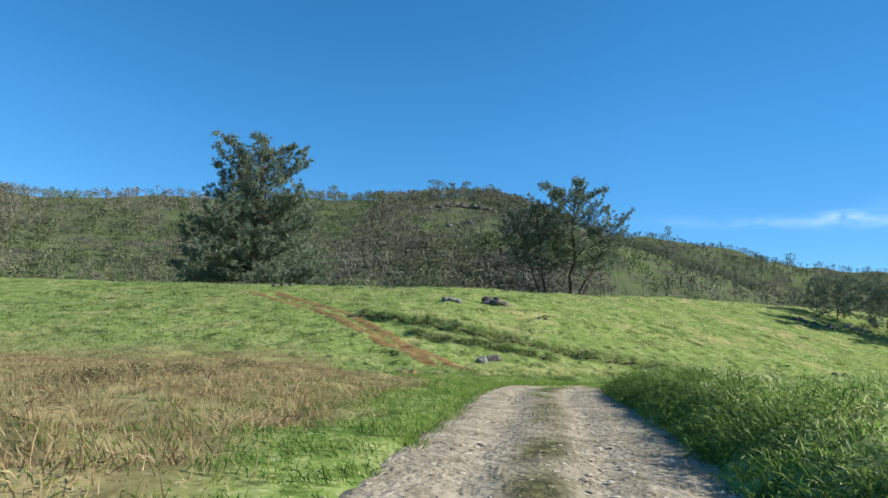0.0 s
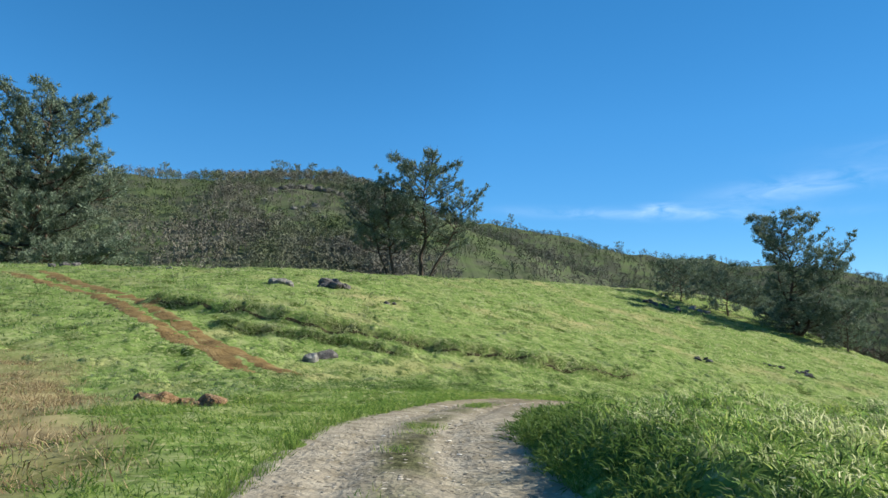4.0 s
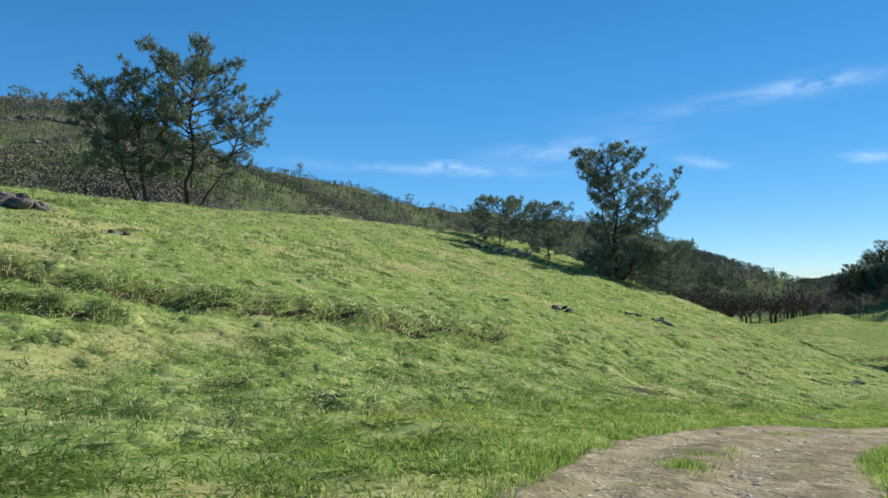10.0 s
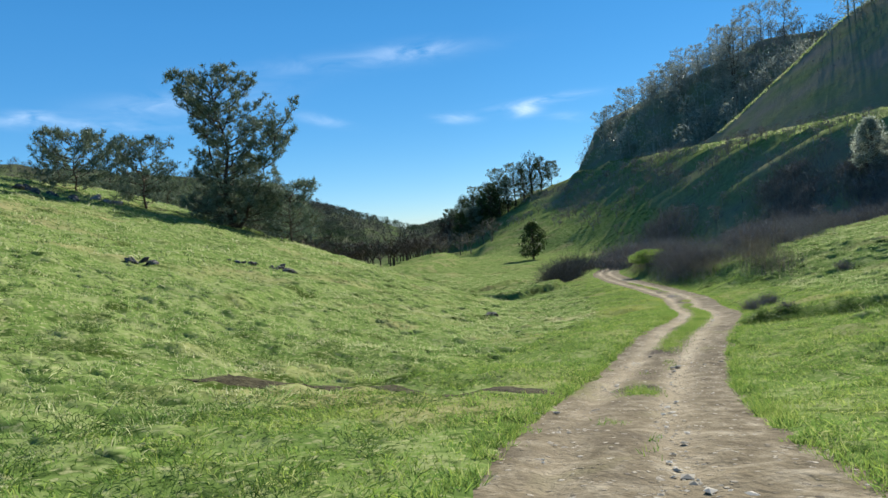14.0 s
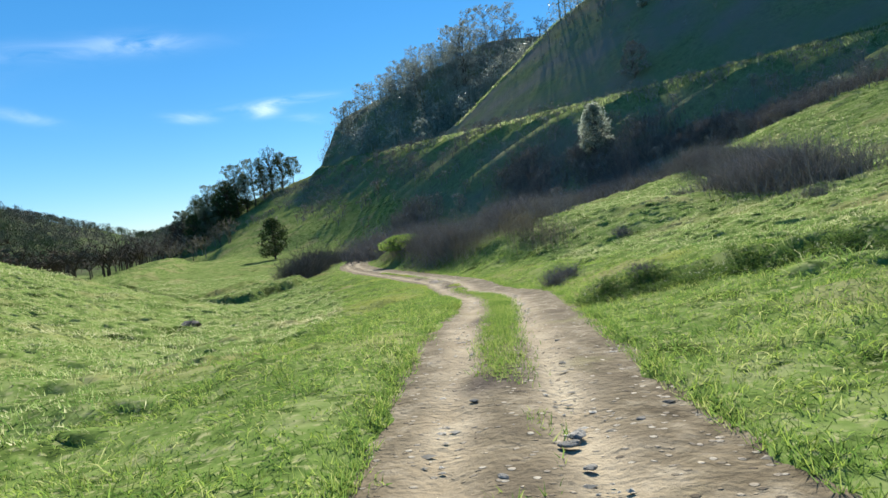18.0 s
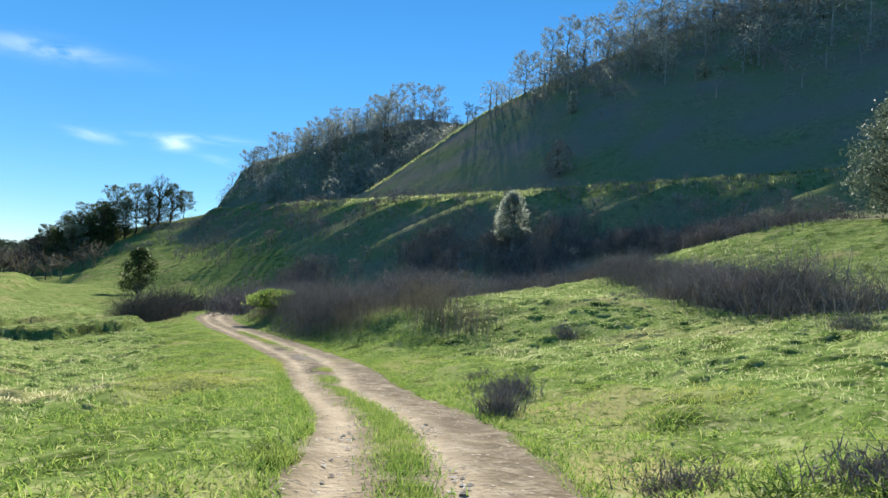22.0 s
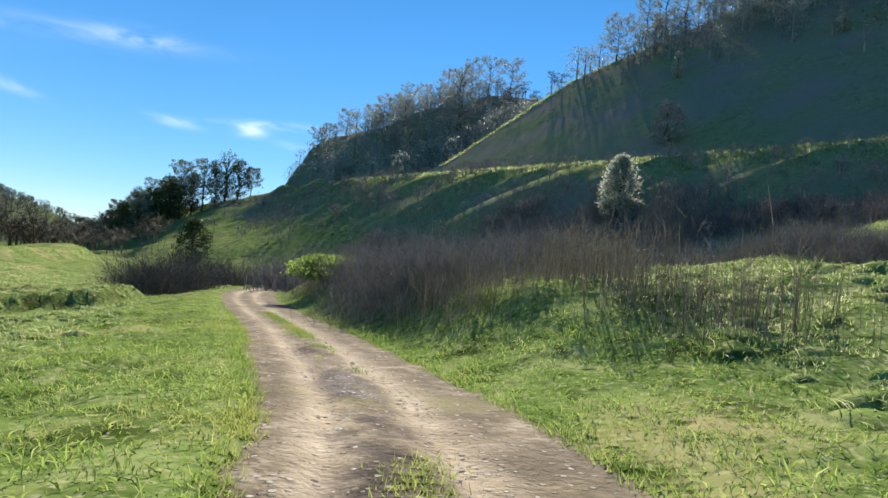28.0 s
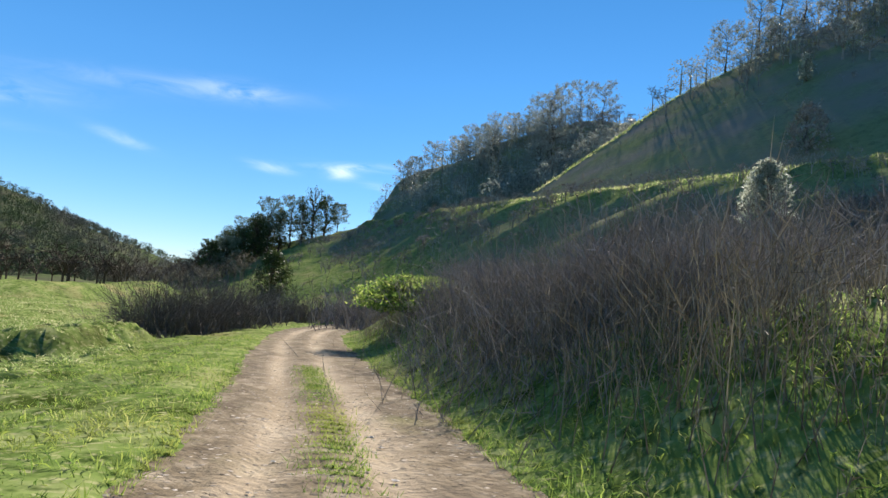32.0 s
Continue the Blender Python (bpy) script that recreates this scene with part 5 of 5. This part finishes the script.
def tussocks(name, box, near, far, count, blades, tall, width, mat, label, seed, keep_dry=False, core=None):
    """Thick tufts that stand above the rest of the grass."""
    rng = np.random.RandomState(seed)
    x, y = rng.uniform(box[0], box[1], count), rng.uniform(box[2], box[3], count)
    d = np.abs(road_d(x, y))
    ok = (d > near - 0.9) & (d < far) & ((x - y) / 1.41421 < 86)
    x, y, d = x[ok], y[ok], d[ok]
    count = len(x)
    ok = (d > near + half_road(x) - 1.75 + 0.4 * rng.rand(count)) & (d < far) & (waves(x, y, 5.0, 99) + 0.5 * waves(x, y, 16, 100) > rng.rand(count) * 1.1 - 0.45) & (on_tracks(x, y) > 0.85) & (steep(x, y) < 0.9) & ((x - y) / 1.41421 < 86)
    ok &= (dryness(x, y) > 0.4) if keep_dry else (dryness(x, y) < 0.3)
    x, y = x[ok], y[ok]
    size = 0.55 + 0.75 * rng.rand(len(x))
    tilt = rng.normal(size=(len(x), 2)) * 0.35
    # an earthy core under each tuft
    ring = np.arange(6) * 1.0472
    k = len(x)
    rad = 0.5 * size[:, None] * (0.6 + 0.7 * rng.rand(k, 6))
    lx, ly = x[:, None] + np.cos(ring) * rad, y[:, None] + np.sin(ring) * rad
    low_ring = np.stack([lx, ly, ground_z(lx, ly) - 0.05], -1)
    mx_, my_ = x[:, None] + np.cos(ring) * rad * 0.6, y[:, None] + np.sin(ring) * rad * 0.6
    mid_ring = np.stack([mx_, my_, ground_z(mx_, my_) + 0.22 * tall * size[:, None]], -1)
    peak = np.stack([x, y, ground_z(x, y) + 0.30 * tall * size], -1)[:, None]
    v = np.concatenate([low_ring, mid_ring, peak], 1).reshape(-1, 3)
    f = []
    for q in range(6):
        r = (q + 1) % 6
        f += [(q, r, 6 + r), (q, 6 + r, 6 + q), (6 + q, 6 + r, 12)]
    f = (np.array(f)[None] + 13 * np.arange(k)[:, None, None]).reshape(-1, 3)
    if core:
        tagged(new(name + "_cores", mesh_np(name + "_cores", v, f, core, True)), "low mounds of matted green grass", "grass", kind="stuff")
    x, y, size, tx, ty = (np.repeat(q, blades) for q in (x, y, size, tilt[:, 0], tilt[:, 1]))
    m = len(x)
    ang, r = rng.rand(m) * 6.283, np.sqrt(rng.rand(m)) * 0.42 * size
    ox, oy = np.cos(ang) * r, np.sin(ang) * r
    at = np.stack([x + ox, y + oy, ground_z(x + ox, y + oy) - 0.03 + 0.28 * tall * size * (1 - np.minimum(1, (r / (0.46 * size)) ** 2)) * (core is not None)], 1)
    way = unit(np.stack([ox * 2.2 + tx + rng.normal(size=m) * 0.25, oy * 2.2 + ty + rng.normal(size=m) * 0.25, np.full(m, 0.9)], 1))
    heap = Heap()
    heap.blades(at, way, tall * size * (0.5 + 0.6 * rng.rand(m)), width * (0.6 + 0.8 * rng.rand(m)), 0.8, rng)
    return tagged(new(name, heap.mesh(name, mat)), label, "grass", kind="stuff")


tussocks("tussocks", (-9, 100, -2, 88), 2.1, 8, 14000, 40, 0.27, 0.012, grass_blade, "thick green grass tufts beside the road", 31)
tussocks("tussocks", (-32, 125, 8, 105), 6, 30, 26000, 20, 0.30, 0.019, hill_blade, "green and straw grass tufts over the meadow", 32, core=grass_ground)
tussocks("tussocks", (-55, 150, 20, 150), 28, 110, 20000, 8, 0.42, 0.065, hill_blade, "grass tufts over the hillside", 33)
tussocks("dry_tussocks", (-40, 0, -4, 48), 3, 60, 3000, 40, 0.36, 0.016, dry_blade, "bleached tall dry grass tufts in the field", 34, True)
# bleached grass hanging over the eroded banks
rng = np.random.RandomState(38)
heap = Heap()
for line in ([(-15.5, 57.5), (-5.4, 55.5), (3.4, 55.9), (10.6, 57.2), (20.6, 60.0)], [(-9.5, 52.6), (-3.0, 52.0), (3.0, 52.5)]):
    p = np.array(bank_line(line))
    k = rng.rand(7000) * (len(p) - 1)
    i = k.astype(int)
    q = p[i] * (1 - k % 1)[:, None] + p[i + 1] * (k % 1)[:, None] + rng.normal(size=(7000, 2)) * [0.2, 0.3] + [0, 0.22]
    q = q[waves(q[:, 0], q[:, 1], 2.2, 39) > -0.35]
    heap.blades(np.stack([q[:, 0], q[:, 1], ground_z(q[:, 0], q[:, 1]) - 0.02], 1), unit(np.stack([rng.normal(size=len(q)) * 0.4, -0.5 + rng.normal(size=len(q)) * 0.3, np.full(len(q), 0.7)], 1)), 0.22 + 0.28 * rng.rand(len(q)), 0.026, 1.5, rng)
tagged(new("bank_grass", heap.mesh("bank_grass", hill_blade)), "bleached grass hanging over the eroded banks", "grass", kind="stuff")
# rank weeds on the bank beside the road's first stretch
rng = np.random.RandomState(36)
n = 2600
x, y = rng.uniform(2.4, 9, n), rng.uniform(-6, 23, n)
d = road_d(x, y)
ok = (d > 1.75 + 0.25 * waves(x, y, 1.5, 37)) & (rng.rand(n) < 1.7 - 0.5 * d) & (d < 3.6)
x, y = x[ok], y[ok]
heap, size = Heap(), 0.7 + 0.7 * rng.rand(len(x))
k = 70
x, y, size = (np.repeat(q, k) for q in (x, y, size))
ball = unit(rng.normal(size=(len(x), 3))) * (rng.rand(len(x), 1) ** 0.4) * size[:, None] * [0.30, 0.30, 0.20]
at = np.stack([x + ball[:, 0], y + ball[:, 1], ground_z(x, y) + 0.10 + np.maximum(ball[:, 2], -0.15)], 1)
heap.blades(at, unit(ball * 1.6 + rng.normal(size=ball.shape) * 0.25 + [0, 0, 0.28]), 0.07 + 0.13 * rng.rand(len(x)), 0.012 + 0.012 * rng.rand(len(x)), 0.9, rng)
tagged(new("verge_weeds", heap.mesh("verge_weeds", weed_leaf)), "rank dark green weeds on the bank beside the road", "weeds", kind="stuff")
n = 70000
x, y = rng.uniform(2.6, 10, n), rng.uniform(-6, 24, n)
d = road_d(x, y)
ok = (d > 2.3 + 0.3 * waves(x, y, 1.5, 37)) & (rng.rand(n) < 0.75 + 0.5 * waves(x, y, 1.3, 34))
x, y = x[ok], y[ok]
heap = Heap()
heap.blades(np.stack([x, y, ground_z(x, y) - 0.02], 1), unit(np.stack([rng.normal(size=len(x)) * 0.4 - 0.2, rng.normal(size=len(x)) * 0.4, np.ones(len(x))], 1)), (0.14 + 0.17 * rng.rand(len(x))) * (0.8 + 0.45 * waves(x, y, 1.7, 35)), 0.014, 1.2, rng)
tagged(new("verge_grass", heap.mesh("verge_grass", hill_blade)), "tall pale-tipped grass on the bank beside the road", "grass", kind="stuff")
# rank grass in lumps over the foot of the knoll
n = 2600
x, y = rng.uniform(-4, 30, n), rng.uniform(30, 60, n)
d = road_d(x, y)
ok = (d < -3.2) & (d > -16) & (waves(x, y, 3.4, 55) + 0.6 * waves(x, y, 9.0, 56) > 0.15) & (on_tracks(x, y) > 1.0)
x, y = x[ok], y[ok]
size = np.repeat(0.7 + 0.8 * rng.rand(len(x)), 60)
x, y = np.repeat(x, 60), np.repeat(y, 60)
ball = unit(rng.normal(size=(len(x), 3))) * (rng.rand(len(x), 1) ** 0.4) * size[:, None] * [0.42, 0.42, 0.24]
heap = Heap()
heap.blades(np.stack([x + ball[:, 0], y + ball[:, 1], ground_z(x + ball[:, 0], y + ball[:, 1]) + 0.04 + np.maximum(ball[:, 2], -0.06)], 1), unit(ball * 1.5 + rng.normal(size=ball.shape) * 0.3 + [0.1, -0.1, 0.22]), 0.12 + 0.2 * rng.rand(len(x)), 0.013, 1.2, rng)
tagged(new("rank_grass", heap.mesh("rank_grass", weed_leaf)), "rank dark green grass in lumps at the foot of the knoll", "grass", kind="stuff")
# dark weeds along a low bank in the dry field
p = spline(np.array([(-12.5, 4.0, 0.0), (-10.3, 8.5, 0.0), (-10.0, 11.0, 0.0), (-9.3, 13.5, 0.0), (-9.8, 18.0, 0.0), (-11.2, 22.0, 0.0), (-12.4, 26.8, 0.0)]), 20)
k = rng.randint(0, len(p), 70)
x, y = p[k, 0] + rng.normal(size=70) * 0.3, p[k, 1] + rng.normal(size=70) * 0.4
ok = waves(x, y, 4.0, 33) > -0.25
x, y = np.repeat(x[ok], 80), np.repeat(y[ok], 80)
ball = unit(rng.normal(size=(len(x), 3))) * (rng.rand(len(x), 1) ** 0.4) * [0.42, 0.42, 0.30]
heap = Heap()
heap.blades(np.stack([x + ball[:, 0], y + ball[:, 1], ground_z(x, y) + 0.08 + np.maximum(ball[:, 2], -0.1)], 1), unit(ball * 1.6 + rng.normal(size=ball.shape) * 0.3 + [0, 0, 0.2]), 0.10 + 0.16 * rng.rand(len(x)), 0.018, 0.9, rng)
tagged(new("field_weeds", heap.mesh("field_weeds", dark_weed)), "dark withered weeds along a low bank in the dry field", "weeds", kind="stuff")
# short grass that breaks up the road's edges
rng = np.random.RandomState(40)
n = 60000
pick = rng.randint(120, len(fine_line) - 150, n)
side = (half_road(fine_line[pick, 0]) - 0.05 + np.abs(rng.normal(size=n)) * 0.22) * np.where(rng.rand(n) < 0.55, -1, 1)
x, y = fine_line[pick, 0] + seg[pick, 1] * side, fine_line[pick, 1] - seg[pick, 0] * side
ok = waves(x, y, 1.6, 47) > -0.45
x, y = x[ok], y[ok]
z = np.maximum(ground_z(x, y), fine_line[pick[ok], 2] - 0.06)
heap = Heap()
heap.sprays(np.stack([x, y, z - 0.02], 1), unit(np.stack([rng.normal(size=len(x)) * 0.5, rng.normal(size=len(x)) * 0.5, np.full(len(x), 0.8)], 1)), 0.08 + 0.16 * rng.rand(len(x)), 0.016, rng)
tagged(new("edge_grass", heap.mesh("edge_grass", grass_blade)), "short green grass along the road's edges", "grass", kind="stuff")
# grass down the middle of the road
rng = np.random.RandomState(15)
n = 120000
pick = rng.randint(150, len(fine_line) - 150, n)
side = rng.normal(size=n) * 0.19 + 0.08 - 0.45 * np.interp(pick / 34.0, np.arange(len(SHIFT)), SHIFT)
x, y = fine_line[pick, 0] + seg[pick, 1] * side, fine_line[pick, 1] - seg[pick, 0] * side
ok = 0.6 * waves(x, y, 5, 46) + 0.9 * step(33, 40, x) * (1 - step(52, 60, x)) + 0.6 * step(74, 84, x) + 0.3 * step(50, 58, x) * (1 - step(64, 68, x)) + 0.75 * (y < 10) > 0.15 + 0.6 * rng.rand(n)
x, y, pick = x[ok], y[ok], pick[ok]
heap = Heap()
heap.sprays(np.stack([x, y, fine_line[pick, 2] - 0.01], 1), unit(np.stack([rng.normal(size=len(x)) * 0.5, rng.normal(size=len(x)) * 0.5, np.full(len(x), 0.8)], 1)), 0.06 + 0.11 * rng.rand(len(x)), 0.014, rng)
tagged(new("middle_grass", heap.mesh("middle_grass", grass_blade)), "short green grass between the wheel ruts", "grass", kind="stuff")


# ---- brush ----
def thicket(name, line, wide, tall, count, seed, label, mat=None, width=0.022, straight=0.5, category="bushes"):
    """A belt of leafless brush: stems that rise and fork from the ground along a line."""
    rng = np.random.RandomState(seed)
    p = spline(np.array([(x, y, 0.0) for x, y in line]), 12)
    k = rng.randint(0, len(p) - 1, count)
    hub = rng.normal(size=(count, 2)) * wide * 0.36
    x, y = p[k, 0] + hub[:, 0], p[k, 1] + hub[:, 1]
    big = np.clip(0.75 + 0.6 * waves(x, y, 6.0, seed + 3), 0.25, 1.3)
    at = np.stack([x, y, ground_z(x, y) - 0.05], 1)
    way = unit(np.stack([rng.normal(size=count) * straight, rng.normal(size=count) * straight, np.ones(count)], 1))
    ln = tall * big * (0.3 + 0.7 * rng.rand(count))
    heap = Heap()
    heap.sprays(at, way, ln, width * 1.5, rng)
    for _ in range(3):
        q = 0.3 + 0.65 * rng.rand(count)
        o = at + way * (ln * q)[:, None]
        heap.sprays(o, unit(way + rng.normal(size=(count, 3)) * 0.55), ln * 0.4 * (0.5 + 0.7 * rng.rand(count)), width, rng)
    return tagged(new(name, heap.mesh(name, mat or brush_twig)), label, category, kind="stuff")


thicket("brush", [(87, 60.4), (91, 63), (97, 66.2), (104, 69.2), (112, 72.8), (119, 76), (130, 79), (142, 83)], 4.2, 2.9, 15000, 1, "dense dark brown leafless brush beside the road", width=0.016)
thicket("brush", [(95, 56.5), (101, 58), (109, 58.5), (126, 57), (142, 54), (158, 50), (165, 43)], 5.6, 3.0, 17000, 2, "dense dark brown leafless brush in the hollow under the bank", width=0.03)
thicket("brush", [(126, 84), (145, 92), (165, 96), (185, 98), (205, 108)], 9.0, 4.6, 11000, 3, "dark leafless brush at the foot of the slope", width=0.06)
thicket("brush", [(130, 66), (150, 66), (172, 66), (190, 72)], 9.0, 3.8, 11000, 4, "dark leafless brush at the foot of the bank", width=0.06)
thicket("brush", [(73, 33.5), (80, 36), (88, 36), (97, 33.5), (108, 32), (118, 34.5), (132, 37), (147, 38.5)], 4.4, 3.1, 24000, 5, "dark brown leafless brush in a belt across the meadow", width=0.026)
thicket("brush", [(134, 20.5), (146, 25), (156, 31), (163, 43)], 4.6, 3.0, 11000, 6, "dark brown leafless brush in a belt below the bank", width=0.045)
thicket("brush", [(135, 48), (150, 47), (164, 50), (178, 57)], 8.0, 3.2, 9000, 10, "dark leafless brush filling the hollow below the bank", width=0.05)
thicket("brush", [(132, 10), (146, 22), (160, 36), (174, 46)], 7.0, 2.4, 5000, 7, "dark brush over the foot of the bank", width=0.06)
thicket("brush", [(113, 90.5), (119, 93), (126, 94), (134, 96)], 4.0, 3.4, 2600, 19, "grey leafless brush behind the bend of the road", mat=grey_bark, width=0.035)
thicket("stems", [(79.5, 56.6), (82, 58.6), (85, 60.6), (90, 63.8), (97, 68.2), (104, 73), (110, 76.5)], 2.4, 1.8, 2300, 18, "thin upright brown stems crowding the road's bank", mat=twig, width=0.014, straight=0.2)
thicket("stems", [(75.5, 50.5), (79, 53), (83, 54.5), (88, 55.5), (93, 57)], 2.8, 2.2, 1600, 8, "thin upright leafless stems in a clump by the road", mat=twig, width=0.016, straight=0.10)
thicket("shrub", [(101.5, 86.5), (105, 87.3), (108.8, 87.8), (112.5, 88.6)], 2.8, 4.2, 3200, 9, "wide grey twiggy leafless shrub beside the bend of the road", mat=grey_bark, width=0.024, straight=0.62, category="bush")
for x, y, s, k in ((59.3, 48.8, 0.9, 1), (57.0, 48.2, 0.75, 2), (45.2, 45.0, 0.6, 3), (90, 41.3, 1.3, 4), (46.8, 46.2, 0.6, 5), (62.5, 49.3, 0.7, 6), (54.0, 48.4, 0.55, 10), (73, 46, 0.9, 7), (95, 31, 1.5, 8), (66, 36, 1.2, 9)):
    thicket("shrub", [(x - 0.4, y), (x, y + 0.1), (x + 0.4, y)], 1.0 * s, 1.25 * s, 260, 20 + k, "small leafless brown shrub in the grass", width=0.016, straight=0.5, category="bush")

rng = np.random.RandomState(83)
p = spline(np.array([(44.4, 46.4, 0.0), (43.9, 44.0, 0.0), (42.9, 41.0, 0.0), (41.7, 37.0, 0.0), (41.7, 32.0, 0.0)]), 20)
k = rng.randint(0, len(p), 520)
x, y = p[k, 0] + rng.normal(size=520) * 0.35, p[k, 1] + rng.normal(size=520) * 0.3
x, y = np.repeat(x, 60), np.repeat(y, 60)
ball = unit(rng.normal(size=(len(x), 3))) * (rng.rand(len(x), 1) ** 0.4) * [0.26, 0.26, 0.14]
heap = Heap()
heap.blades(np.stack([x + ball[:, 0], y + ball[:, 1], ground_z(x, y) + 0.05 + np.maximum(ball[:, 2], -0.1)], 1), unit(ball * 1.6 + rng.normal(size=ball.shape) * 0.25 + [0, 0, 0.25]), 0.06 + 0.10 * rng.rand(len(x)), 0.016, 0.9, rng)
tagged(new("ditch_weeds", heap.mesh("ditch_weeds", weed_leaf)), "dark green weeds along a ditch in the meadow", "weeds", kind="stuff")
leafy_tree("ivy_mound", on_ground(104.8, 72.6), 1.7, 6.4, 61, "low bright green leafy bush beside the road", grass_blade, bark, 260, 30, 0.2, low=0.02, category="bush")
